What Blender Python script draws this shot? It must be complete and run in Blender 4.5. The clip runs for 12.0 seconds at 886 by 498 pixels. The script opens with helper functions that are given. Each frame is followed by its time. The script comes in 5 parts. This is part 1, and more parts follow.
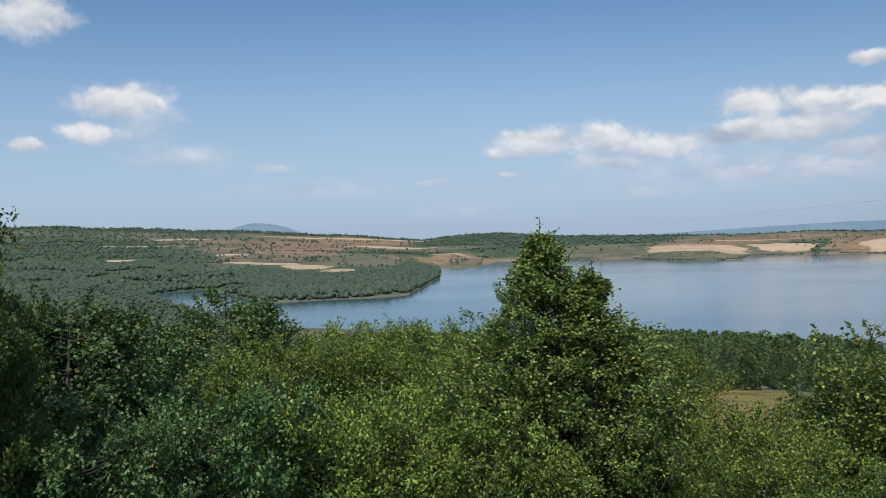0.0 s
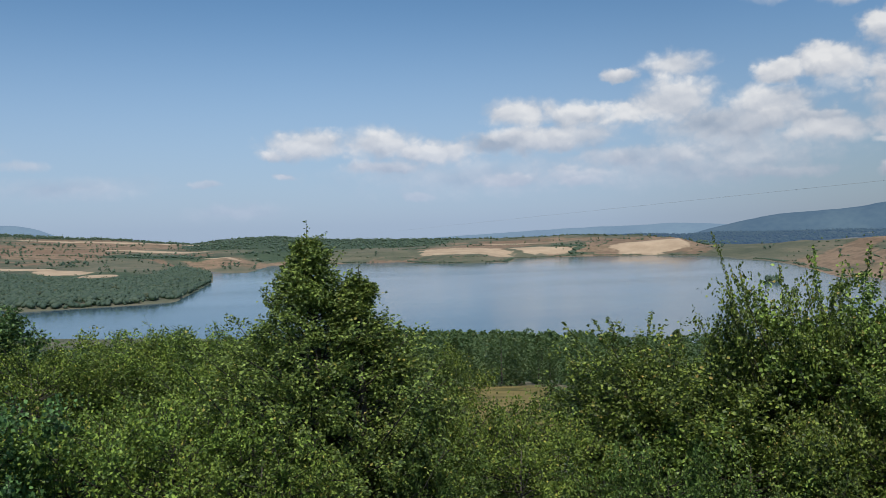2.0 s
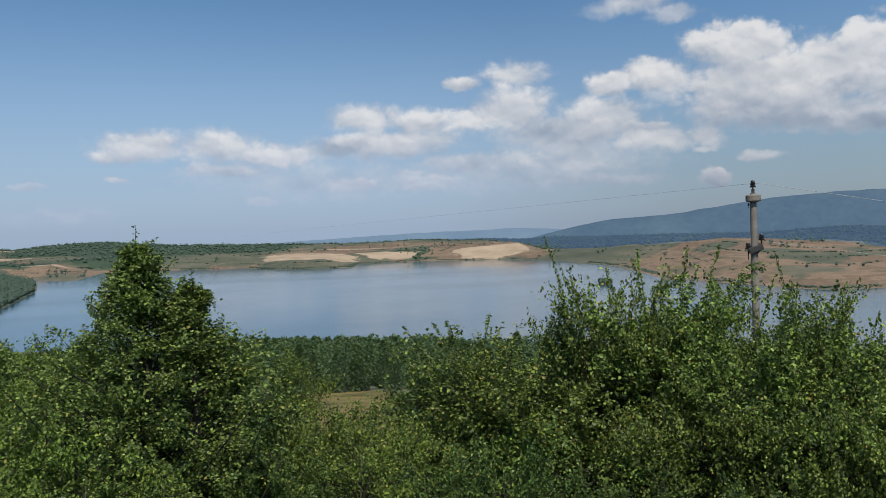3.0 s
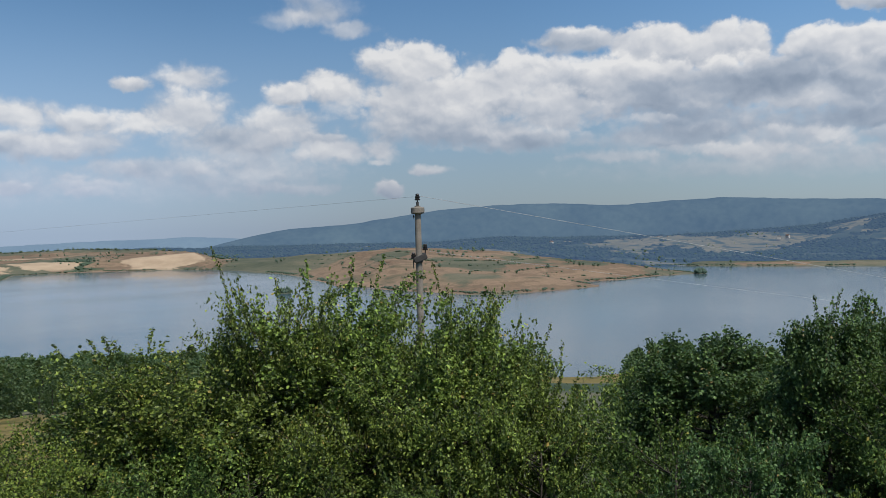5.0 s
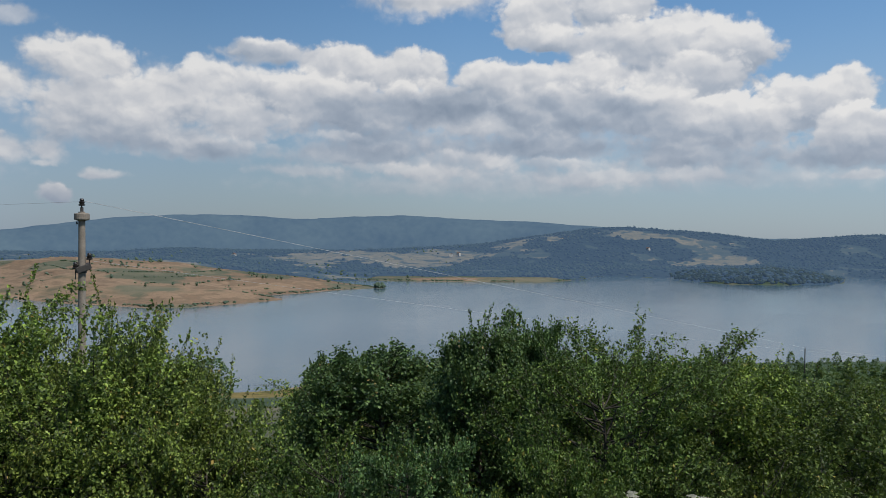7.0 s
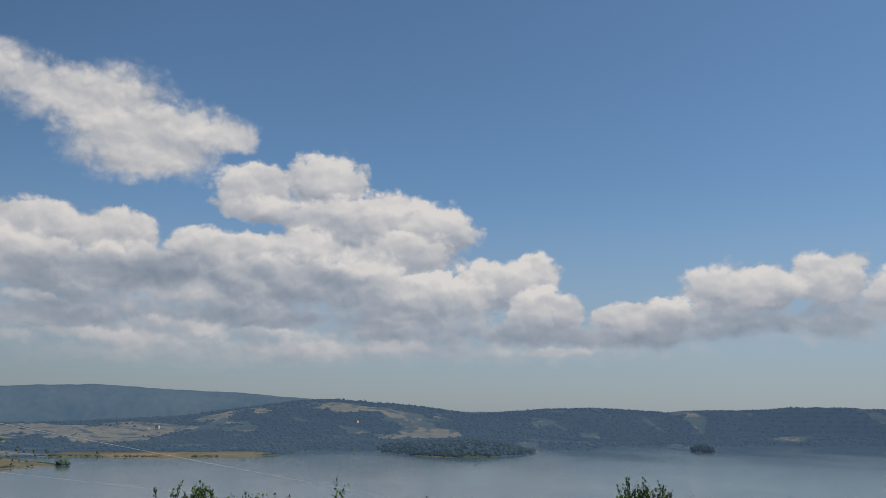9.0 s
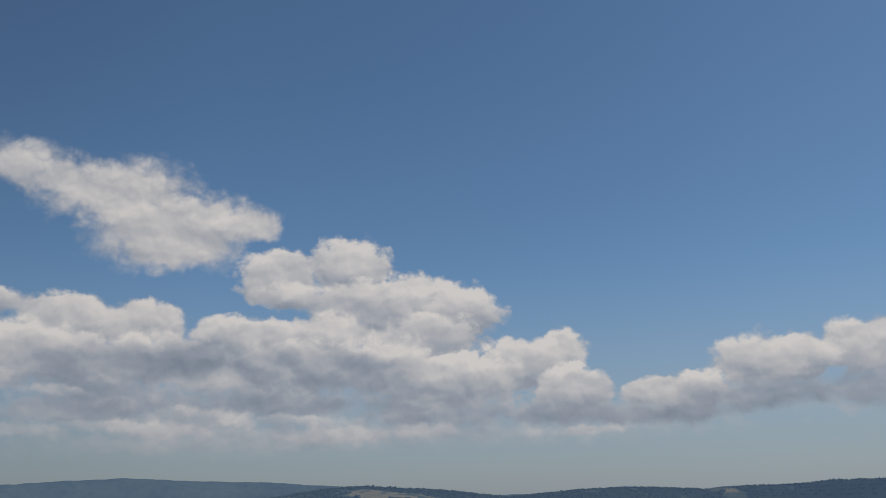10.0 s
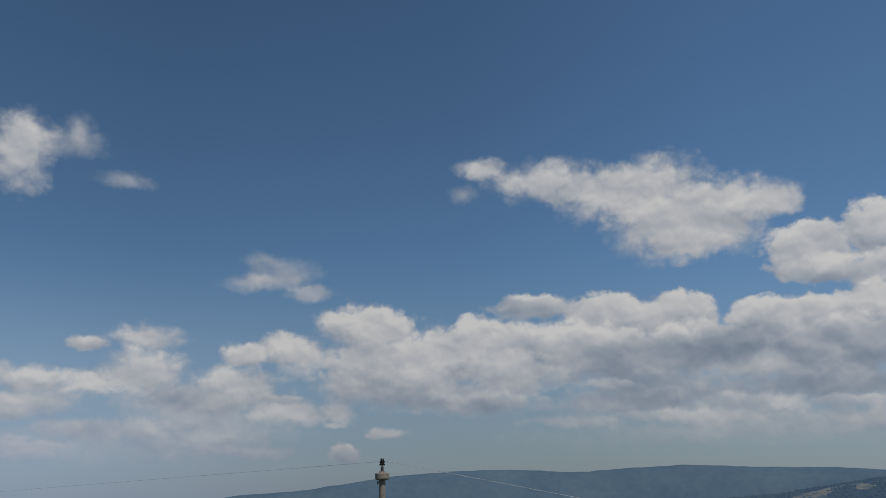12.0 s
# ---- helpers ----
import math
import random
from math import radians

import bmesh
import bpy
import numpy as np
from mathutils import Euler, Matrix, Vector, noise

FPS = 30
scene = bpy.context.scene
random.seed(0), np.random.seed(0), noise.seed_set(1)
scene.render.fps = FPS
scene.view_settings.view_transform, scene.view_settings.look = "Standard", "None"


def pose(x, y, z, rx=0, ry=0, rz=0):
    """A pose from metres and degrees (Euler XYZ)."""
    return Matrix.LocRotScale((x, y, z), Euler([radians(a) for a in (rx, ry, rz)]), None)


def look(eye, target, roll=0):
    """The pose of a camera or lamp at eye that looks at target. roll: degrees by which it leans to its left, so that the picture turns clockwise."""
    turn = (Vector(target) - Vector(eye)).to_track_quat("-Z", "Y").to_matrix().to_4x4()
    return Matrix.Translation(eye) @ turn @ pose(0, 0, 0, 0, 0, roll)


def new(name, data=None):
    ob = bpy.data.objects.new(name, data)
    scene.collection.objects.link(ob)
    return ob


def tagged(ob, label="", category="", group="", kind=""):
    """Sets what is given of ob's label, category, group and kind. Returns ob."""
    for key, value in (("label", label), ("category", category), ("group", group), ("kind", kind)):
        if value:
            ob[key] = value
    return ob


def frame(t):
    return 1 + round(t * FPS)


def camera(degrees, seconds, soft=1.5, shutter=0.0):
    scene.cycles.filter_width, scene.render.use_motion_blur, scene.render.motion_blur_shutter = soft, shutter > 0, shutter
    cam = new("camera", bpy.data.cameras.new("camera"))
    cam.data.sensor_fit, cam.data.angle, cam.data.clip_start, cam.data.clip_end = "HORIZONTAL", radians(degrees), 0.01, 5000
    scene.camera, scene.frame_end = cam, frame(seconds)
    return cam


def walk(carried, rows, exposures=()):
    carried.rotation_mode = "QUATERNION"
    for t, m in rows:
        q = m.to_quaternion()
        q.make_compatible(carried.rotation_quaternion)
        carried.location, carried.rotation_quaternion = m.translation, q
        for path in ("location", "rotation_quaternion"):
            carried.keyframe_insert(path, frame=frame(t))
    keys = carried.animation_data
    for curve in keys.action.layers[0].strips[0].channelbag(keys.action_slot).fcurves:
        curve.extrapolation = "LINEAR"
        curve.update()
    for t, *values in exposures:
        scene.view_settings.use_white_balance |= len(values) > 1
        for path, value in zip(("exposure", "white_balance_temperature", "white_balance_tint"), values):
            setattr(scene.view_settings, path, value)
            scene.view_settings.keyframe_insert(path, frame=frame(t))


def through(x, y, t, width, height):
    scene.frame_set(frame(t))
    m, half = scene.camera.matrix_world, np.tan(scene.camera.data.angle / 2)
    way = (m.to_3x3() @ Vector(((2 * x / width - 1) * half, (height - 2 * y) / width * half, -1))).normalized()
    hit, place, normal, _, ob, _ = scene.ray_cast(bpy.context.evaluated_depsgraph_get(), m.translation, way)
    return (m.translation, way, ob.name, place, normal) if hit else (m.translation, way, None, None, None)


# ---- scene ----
cam = camera(54.21, 12.0, 0.6)
EYE_Z = 85.0   # height of the eye over the lake
ARM = 0.45     # the phone swings round at arm's length
# seconds, yaw, pitch, roll
TURNS = [
    (0.0, 0.04, -1.50, 1.70),
    (0.5, -2.90, -1.54, 1.52),
    (1.0, -6.11, -1.58, 1.40),
    (1.5, -10.17, -1.70, 1.37),
    (2.0, -14.75, -1.66, 1.46),
    (2.5, -19.87, -1.63, 1.65),
    (3.0, -25.01, -1.58, 1.42),
    (4.8, -44.01, -1.39, 1.03),
    (5.0, -46.06, -1.38, 0.96),
    (5.5, -51.43, -1.36, 1.02),
    (6.0, -56.71, -1.28, 0.85),
    (6.5, -61.92, -1.04, 0.26),
    (6.7, -63.89, -0.95, -0.20),
    (8.3, -78.78, 5.72, -1.31),
    (8.5, -80.68, 7.27, -1.35),
    (9.0, -85.49, 11.02, -0.98),
    (9.5, -88.40, 14.41, 0.24),
    (10.0, -83.89, 16.30, 0.86),
    (10.5, -75.93, 17.00, 1.00),
    (11.0, -67.62, 16.91, 0.88),
    (11.5, -59.43, 16.55, 0.60),
    (12.0, -49.06, 15.87, 0.63),
]


SWAY = {11.5: -0.12, 12.0: -0.30}   # metres to the side, near the end


def eye_at(yaw, side=0.0):
    a = radians(yaw)
    return -ARM * math.sin(a) + side * math.cos(a), ARM * math.cos(a) - ARM + side * math.sin(a), EYE_Z


EXPOSURES = [(0.0, 0.05, 6450, 10), (1.0, 0.0, 6400, 10), (2.5, -0.10, 6330, 10), (3.2, -0.14, 6330, 10), (5.0, -0.10, 6380, 10), (5.8, -0.05, 6420, 10), (6.5, -0.12, 6450, 10),
             (8.5, -0.27, 6650, 11), (9.5, -0.48, 6750, 12), (10.5, -0.60, 6750, 12), (11.2, -0.65, 6650, 11), (12.0, -0.65, 6520, 10)]
walk(cam, [(t, pose(*eye_at(yaw, SWAY.get(t, 0.0)), 90 + pitch, 0, yaw) @ pose(0, 0, 0, 0, 0, -roll)) for t, yaw, pitch, roll in TURNS], EXPOSURES)

# ---- light: high summer sun, sky with fair-weather cumulus ----
SUN_AZ, SUN_EL = 194.0, 57.0


def heading(az, el):
    a, e = radians(az), radians(el)
    return Vector((math.sin(a) * math.cos(e), math.cos(a) * math.cos(e), math.sin(e)))


sun_data = bpy.data.lights.new("sun", "SUN")
sun_data.energy, sun_data.angle, sun_data.color = 4.1, radians(0.53), (1.0, 0.95, 0.87)
sun = new("sun", sun_data)
sun.matrix_world = look((0, 0, 300), Vector((0, 0, 300)) - heading(SUN_AZ, SUN_EL))


class Nodes:
    """Short hand for building a node tree."""

    def __init__(self, tree):
        self.tree = tree
        tree.nodes.clear()

    def add(self, kind):
        return self.tree.nodes.new(kind)

    def attribute(self, name):
        n = self.add("ShaderNodeAttribute")
        n.attribute_name = name
        return n

    def mix_float(self, fac, a, b):
        n = self.add("ShaderNodeMix")
        n.data_type = "FLOAT"
        for i, v in ((0, fac), (2, a), (3, b)):
            self.put(n.inputs[i], v)
        return n.outputs[0]

    def put(self, socket, v):
        if v is None:
            return
        if isinstance(v, bpy.types.NodeSocket):
            self.tree.links.new(v, socket)
        else:
            socket.default_value = v

    def math(self, op, a, b=None, c=None, clamp=False):
        n = self.add("ShaderNodeMath")
        n.operation, n.use_clamp = op, clamp
        for sock, v in zip(n.inputs, (a, b, c)):
            self.put(sock, v)
        return n.outputs[0]

    def vec(self, op, a, b=None):
        n = self.add("ShaderNodeVectorMath")
        n.operation = op
        self.put(n.inputs[0], a)
        self.put(n.inputs[1], b)
        return n.outputs["Value"] if op in ("LENGTH", "DOT_PRODUCT") else n.outputs[0]

    def xyz(self, x, y, z=0.0):
        n = self.add("ShaderNodeCombineXYZ")
        for sock, v in zip(n.inputs, (x, y, z)):
            self.put(sock, v)
        return n.outputs[0]

    def noise(self, vector, scale, detail=4.0, rough=0.55, distortion=0.0):
        n = self.add("ShaderNodeTexNoise")
        self.put(n.inputs["Vector"], vector)
        for k, v in (("Scale", scale), ("Detail", detail), ("Roughness", rough), ("Distortion", distortion)):
            self.put(n.inputs[k], v)
        return n.outputs["Fac"]

    def step(self, v, lo, hi, to_lo=0.0, to_hi=1.0):
        n = self.add("ShaderNodeMapRange")
        n.interpolation_type = "SMOOTHSTEP"
        for sock, x in zip(n.inputs, (v, lo, hi, to_lo, to_hi)):
            self.put(sock, x)
        return n.outputs[0]

    def mix(self, fac, a, b, blend="MIX"):
        n = self.add("ShaderNodeMix")
        n.data_type, n.blend_type = "RGBA", blend
        for i, v in ((0, fac), (6, a), (7, b)):
            if isinstance(v, tuple) and len(v) == 3:
                v = (*v, 1.0)
            self.put(n.inputs[i], v)
        return n.outputs[2]

    def ramp(self, fac, stops, mode="LINEAR"):
        n = self.add("ShaderNodeValToRGB")
        r = n.color_ramp
        r.interpolation = mode
        while len(r.elements) < len(stops):
            r.elements.new(0.5)
        for e, (p, c) in zip(r.elements, stops):
            e.position = p
        for e, (p, c) in zip(r.elements, stops):
            e.color = (*c, 1.0)
        self.put(n.inputs[0], fac)
        return n.outputs[0]


# the clouds: heading, height, half width and half height of each swelling, in degrees
HEADS_NORTH = [(-25.4, 13.1, 3.2, 1.56), (44.1, 10.3, 3.3, 1.69), (51.4, 9.4, 2.4, 1.75), (48.3, 9, 3.3, 1.98), (30, 9.7, 2.4, 0.94),
    (39.7, 8.9, 2.3, 1.45), (26.6, 9.1, 1.3, 0.49), (36.2, 8.8, 1.8, 0.77), (26.5, 9.1, 1.1, 0.44), (-20.1, 8.3, 3.4, 1.19), (29.9, 7.6, 3, 1.58),
    (35.4, 6.8, 3.2, 1.49), (19.9, 7.1, 2.6, 1.04), (23.6, 7, 2.4, 0.99), (26.9, 6.9, 1.9, 0.96), (-21.8, 6.3, 2, 0.74), (10.7, 5.4, 3.2, 1.19),
    (6.1, 5.3, 3.3, 1.12), (42, 5.2, 1.4, 1), (38.9, 5.2, 3.1, 0.97), (-25.6, 5.5, 1.2, 0.51), (14.4, 4.7, 2.9, 1.01), (3.7, 4.7, 1.1, 0.48),
    (4.4, 3.3, 0.8, 0.28)]
HEADS_MID = [(57, 9.3, 6.5, 1.7), (69.5, 8.3, 6.5, 1.7), (46.5, 8.2, 4.6, 1.5), (78.1, 12.5, 3.9, 1.64), (73.4, 13.1, 2.7, 0.87), (55.3, 11.9, 3, 0.85), (60.5, 11.2,
    2.2, 1.49), (64.2, 11, 3.1, 1.34), (43.9, 10.8, 3.2, 1.33), (76.1, 10.6, 2.5, 1.48), (71, 10.3, 2.8, 1.39), (51.5, 10.3, 2.2, 1.07), (79.9, 8.7,
    3.5, 2), (58.6, 8.9, 4.5, 1.74), (48.6, 8.8, 3.1, 1.62), (65.2, 8.7, 4.7, 1.72), (38.7, 9.2, 2, 1.1), (74.7, 8.6, 4.4, 1.66), (45.3, 8, 4.3,
    1.61), (36, 8.6, 1.6, 0.75), (53.7, 7.7, 3.2, 1.46), (42.5, 2.6, 1.1, 0.65)]
HEADS_EAST = [(77.4, 14.9, 2.7, 2.03), (72.9, 14.2, 2.8, 1.89), (81.5, 12.8, 3.8, 1.86), (85.3, 12.1, 2.6, 1.79), (59.7, 11.1, 2.5, 1.51), (63.9,
    10.9, 2.8, 1.46), (76.3, 10.7, 2.3, 1.4), (81.9, 10.4, 4.5, 1.68), (69.7, 10.5, 2.2, 1.15), (72.3, 10.1, 2.5, 1.27), (91.6, 9.1, 1.8, 1.41),
    (89.2, 8.5, 3, 1.94), (109, 8.8, 1.5, 1.51), (110.9, 8.7, 1.4, 1.49), (103.7, 8.3, 2.4, 1.63), (84.6, 7.7, 4.5, 1.79), (106.3, 8.2, 2.1, 1.26),
    (113.5, 7.6, 1.8, 1.65), (92.1, 6.9, 2.5, 1.66), (100.1, 6.7, 2.1, 1.15), (97.3, 6.6, 2.2, 0.95)]
HEADS_HIGH = [(65.4, 15.4, 2.6, 1.3), (66.2, 17.3, 4, 2), (63.7, 19.2, 3.9, 2.2), (65.2, 16.5, 3.5, 1.9), (21.5, 20.4, 2.1, 2.48), (51.8, 21, 1.9, 0.82), (56.1, 20.1, 3.9, 1.48), (60.7, 19, 4.2, 1.9), (64.2, 17, 4.2, 2.59), (68.1, 17.8, 3.2, 1.76), (71.1, 17.8, 1.8, 1.14), (70.4, 17.6, 2.5, 1.22), (67.8,
    16.3, 2.8, 1.84), (73.3, 14.1, 3.2, 1.53)]
BASES = [(72.3, 8.7, 3, 1.2), (95.5, 5.3, 4.2, 0.9), (67.4, 9, 4.1, 1.49), (77.1, 8.4, 5.5, 1.77), (61.5, 8.2, 4.4, 1.87), (45.6, 6.9, 5.4, 1.44), (45.4, 6.6, 4.6, 1.3), (74.4, 6.5, 5.1, 1.26),
    (81.8, 6.1, 3.4, 1.66), (110.4, 6.2, 3.4, 1.52), (63, 6.6, 5.9, 1.09), (104.2, 6.2, 5.4, 1.34), (49.9, 6.3, 3.4, 1.16), (71.5, 6.1, 7, 1.3),
    (33.2, 5.9, 6.5, 0.95), (83.2, 5.6, 6.3, 1.18), (61.4, 5.6, 6.2, 1.01), (51.5, 5.7, 4.8, 0.88), (23.9, 5.5, 3.1, 1.01), (91, 5.5, 4.8, 0.96),
    (20.1, 5.5, 3.3, 0.9), (20.2, 5.3, 4.1, 0.95), (99, 5.3, 3.9, 0.86), (11, 3.8, 3.2, 0.47)]
STRIPS = [(40.2, 12.9, 1.7, 0.6), (60, 6.7, 2.2, 0.4), (38.6, 6, 1.5, 0.35), (68.4, 5.3, 4.3, 0.72), (74.4, 5.1, 4.3, 0.44), (64.8, 4.7, 5.5, 0.44),
    (57.4, 4.5, 3.4, 0.52), (66.4, 4.5, 4.7, 0.49), (82.7, 4.4, 2.7, 0.53), (77, 4.3, 4.6, 0.63), (28.4, 4.1, 4.8, 0.67), (41.8, 4.4, 0.9, 0.29),
    (92.9, 4.3, 3.3, 0.37), (26.6, 3.9, 1.2, 0.53), (45.4, 3.9, 1.3, 0.42), (45, 3.8, 1.1, 0.29), (23.2, 3.5, 0.9, 0.37), (23.9, 3, 2.2, 0.48), (19,
    2.9, 2.2, 0.44), (19, 2.8, 1.7, 0.42), (36, 2.7, 3.6, 0.47), (-0.4, 2.8, 1.1, 0.3), (23.9, 2.6, 1.6, 0.37), (13.3, 1.8, 1.1, 0.33)]
VEILS = [(50.8, 19.4, 1.1, 0.7), (24.8, 22, 1, 1.1), (27.8, 19.3, 1.9, 0.6), (37.3, 14.8, 1.8, 0.6), (24.4, 21.3, 2.3, 1.01), (38.2, 14.1, 2.6, 1.1), (37.8, 13.7, 2.3, 0.73), (36.2, 13.4, 2.1, 0.68), (-19, 7.1, 3, 1.73), (34.3, 4, 6, 1.89),
    (-16.3, 4.8, 4.5, 1.06), (33.1, 4.8, 4.7, 1.02), (82.5, 4.3, 21.3, 0.96), (68.4, 3.7, 14.7, 1.09), (17, 3.1, 10.2, 1.6), (29.5, 3.2, 9.6, 1.48),
    (-10.9, 4, 1.6, 0.33), (-8.2, 2.7, 5.8, 0.81), (1.4, 1.1, 3.4, 0.67)]

# rows of the sky from the back to the front: swellings, tone, how much they brighten upwards, softness of the edge, thickness
SKY_ROWS = [(VEILS, 0.66, 0.05, 1.2, 0.60), (HEADS_HIGH, 0.74, 0.20, 0.85, 0.98), (HEADS_EAST, 0.66, 0.42, 0.34, 0.98), (HEADS_MID, 0.64, 0.42, 0.50, 0.97),
            (HEADS_NORTH, 0.78, 0.28, 0.80, 0.94), (BASES, 0.34, 0.24, 0.85, 0.88), (STRIPS, 0.74, 0.18, 0.75, 0.66)]


def cloud_group():
    """One swelling of cloud, laid over what is behind it."""
    tree = bpy.data.node_groups.new("swelling", "ShaderNodeTree")
    k = Nodes(tree)
    for title, kind in (("place", "Vector"), ("lump", "Float"), ("size", "Vector"), ("centre", "Vector"), ("lift", "Vector"), ("tone", "Float"), ("edge", "Float"), ("thick", "Float"), ("shade", "Float"), ("cover", "Float")):
        tree.interface.new_socket(title, in_out="INPUT", socket_type="NodeSocket" + kind)
    for title in ("shade", "cover"):
        tree.interface.new_socket(title, in_out="OUTPUT", socket_type="NodeSocketFloat")
    source, sink = k.add("NodeGroupInput").outputs, k.add("NodeGroupOutput").inputs
    n = k.add("ShaderNodeVectorMath")
    n.operation = "MULTIPLY_ADD"
    for sock, v in zip(n.inputs, (source["place"], source["size"], source["centre"])):
        k.put(sock, v)
    c = k.step(k.math("SUBTRACT", source["lump"], k.vec("LENGTH", n.outputs[0])), 0.0, source["edge"], 0.0, source["thick"])
    s = k.math("ADD", k.vec("DOT_PRODUCT", n.outputs[0], source["lift"]), source["tone"])
    k.put(sink[0], k.mix_float(c, source["shade"], s))
    k.put(sink[1], k.mix_float(c, source["cover"], 1.0))
    return tree


def build_sky():
    world = bpy.data.worlds.new("summer_sky")
    scene.world = world
    world.use_nodes = True
    k = Nodes(world.node_tree)
    sky = k.add("ShaderNodeTexSky")
    sky.sky_type, sky.sun_disc, sky.sun_elevation, sky.sun_rotation = "NISHITA", False, radians(SUN_EL), radians(SUN_AZ)
    sky.altitude, sky.air_density, sky.dust_density, sky.ozone_density = 1200.0, 1.0, 2.2, 1.2
    d = k.add("ShaderNodeTexCoord").outputs["Generated"]
    sep = k.add("ShaderNodeSeparateXYZ")
    k.put(sep.inputs[0], d)
    az = k.math("DEGREES", k.math("ARCTAN2", sep.outputs[0], sep.outputs[1]))
    el = k.math("DEGREES", k.math("ARCSINE", sep.outputs[2]))
    p = k.xyz(az, el)
    u = k.math("DIVIDE", k.math("ADD", az, 30.0), 160.0)

    def swings(at, scale, detail, rough, size):
        n = k.add("ShaderNodeTexNoise")
        k.put(n.inputs["Vector"], at)
        for key, v in (("Scale", scale), ("Detail", detail), ("Roughness", rough)):
            k.put(n.inputs[key], v)
        return k.vec("MULTIPLY", k.vec("SUBTRACT", n.outputs["Color"], (0.5, 0.5, 0.5)), size)

    def billows(at, scale):
        n = k.add("ShaderNodeTexVoronoi")
        n.feature, n.voronoi_dimensions, n.normalize = "SMOOTH_F1", "2D", True
        k.put(n.inputs["Vector"], at)
        for key, v in (("Scale", scale), ("Detail", 1.8), ("Roughness", 0.50), ("Lacunarity", 2.4), ("Smoothness", 0.30)):
            k.put(n.inputs[key], v)
        return n.outputs["Distance"]

    bent = k.vec("ADD", k.vec("ADD", p, swings(p, 0.38, 3.0, 0.5, (1.5, 0.8, 0.0))), swings(p, 1.4, 4.0, 0.55, (0.60, 0.45, 0.0)))
    stretched = k.vec("MULTIPLY", bent, (0.85, 1.15, 0.0))
    knobs, sunward = billows(stretched, 0.62), billows(k.vec("ADD", stretched, (0.12, 0.34, 0.0)), 0.62)
    fluff = k.math("SUBTRACT", k.noise(p, 0.9, 5.0, 0.55), 0.5)
    flatter = k.vec("MULTIPLY", bent, (0.75, 1.3, 0.0))
    soft = k.math("SUBTRACT", k.noise(flatter, 0.34, 2.0, 0.5), k.noise(k.vec("ADD", flatter, (0.3, 1.1, 0.0)), 0.34, 2.0, 0.5))
    relief = k.math("ADD", k.math("MULTIPLY", k.math("SUBTRACT", sunward, knobs), 0.42), k.math("MULTIPLY", soft, 0.95))
    lump = k.math("ADD", k.math("MULTIPLY", k.math("SUBTRACT", 0.36, knobs), 0.85), k.math("ADD", k.math("MULTIPLY", fluff, 0.6), 1.14))

    # the clear sky, and milky air low over the hills
    blue = k.vec("MULTIPLY", sky.outputs[0], (SKY * 0.80, SKY * 1.06, SKY * 1.18))
    blue = k.vec("MULTIPLY", blue, k.ramp(u, [((a + 30) / 160, (g * 0.5, g * 0.5, g * 0.5)) for a, g in ((-25, 0.95), (5, 0.97), (30, 0.90), (50, 1.0), (68, 1.25), (105, 1.38))]))
    blue = k.vec("MULTIPLY", blue, (2.0, 2.0, 2.0))
    air = k.mix(k.step(az, 15.0, 60.0), HAZE, HAZE_SHADED)
    air = k.vec("MULTIPLY", air, k.ramp(u, [((a + 30) / 160, (g, g, g)) for a, g in ((25, 1.0), (42, 0.82), (58, 0.86), (80, 1.04), (105, 1.16))]))
    blue = k.mix(k.step(el, 16.0, 0.0, 0.0, 0.72), blue, air)
    tones = [(0.0, (0.32, 0.40, 0.52)), (0.35, (0.49, 0.565, 0.675)), (0.7, (0.785, 0.815, 0.87)), (1.0, (1.06, 1.055, 1.05))]
    dim = k.ramp(u, [((a + 30) / 160, (g, g, g)) for a, g in ((0, 1.0), (28, 0.97), (42, 0.94), (54, 0.97), (64, 0.97), (75, 1.0))])

    swelling = cloud_group()

    def cloudy(a0, a1):
        """The part of the sky between two headings, its clouds laid over one another."""
        shade, cover = 0.6, 0.0
        for row, tone, lift, edge, thick in SKY_ROWS:
            for a, e, w, h in row:
                if a + 2 * w + 3 < a0 or a - 2 * w - 3 > a1:
                    continue
                if row is BASES:
                    tone = 0.33 + 0.28 * min(1.0, max(0.0, (62 - a) / 22)) - 0.05 * (54 < a < 76)
                n = k.add("ShaderNodeGroup")
                n.node_tree = swelling
                for sock, v in zip(n.inputs, (bent, lump, (1 / w, 1 / h, 0), (-a / w, -e / h, 0), (0.0, lift, 0.0), tone, edge, thick, shade, cover)):
                    k.put(sock, v)
                shade, cover = n.outputs
        shade = k.math("ADD", shade, relief, clamp=True)
        gain = k.vec("MULTIPLY", k.ramp(shade, tones), (CLOUD, CLOUD, CLOUD))
        gain = k.mix(k.step(el, 7.0, 1.0, 0.0, 0.55), k.vec("MULTIPLY", gain, dim), air)
        bg = k.add("ShaderNodeBackground")
        k.put(bg.inputs[0], k.mix(cover, blue, gain))
        return bg.outputs[0]

    def choose(fac, first, second):
        n = k.add("ShaderNodeMixShader")
        for sock, v in zip(n.inputs, (fac, first, second)):
            k.put(sock, v)
        return n.outputs[0]

    clear = k.add("ShaderNodeBackground")
    k.put(clear.inputs[0], blue)
    sides = choose(k.math("GREATER_THAN", az, 44.0), choose(k.math("GREATER_THAN", az, 14.0), cloudy(-40, 14), cloudy(14, 44)), choose(k.math("GREATER_THAN", az, 76.0), cloudy(44, 76), cloudy(76, 130)))
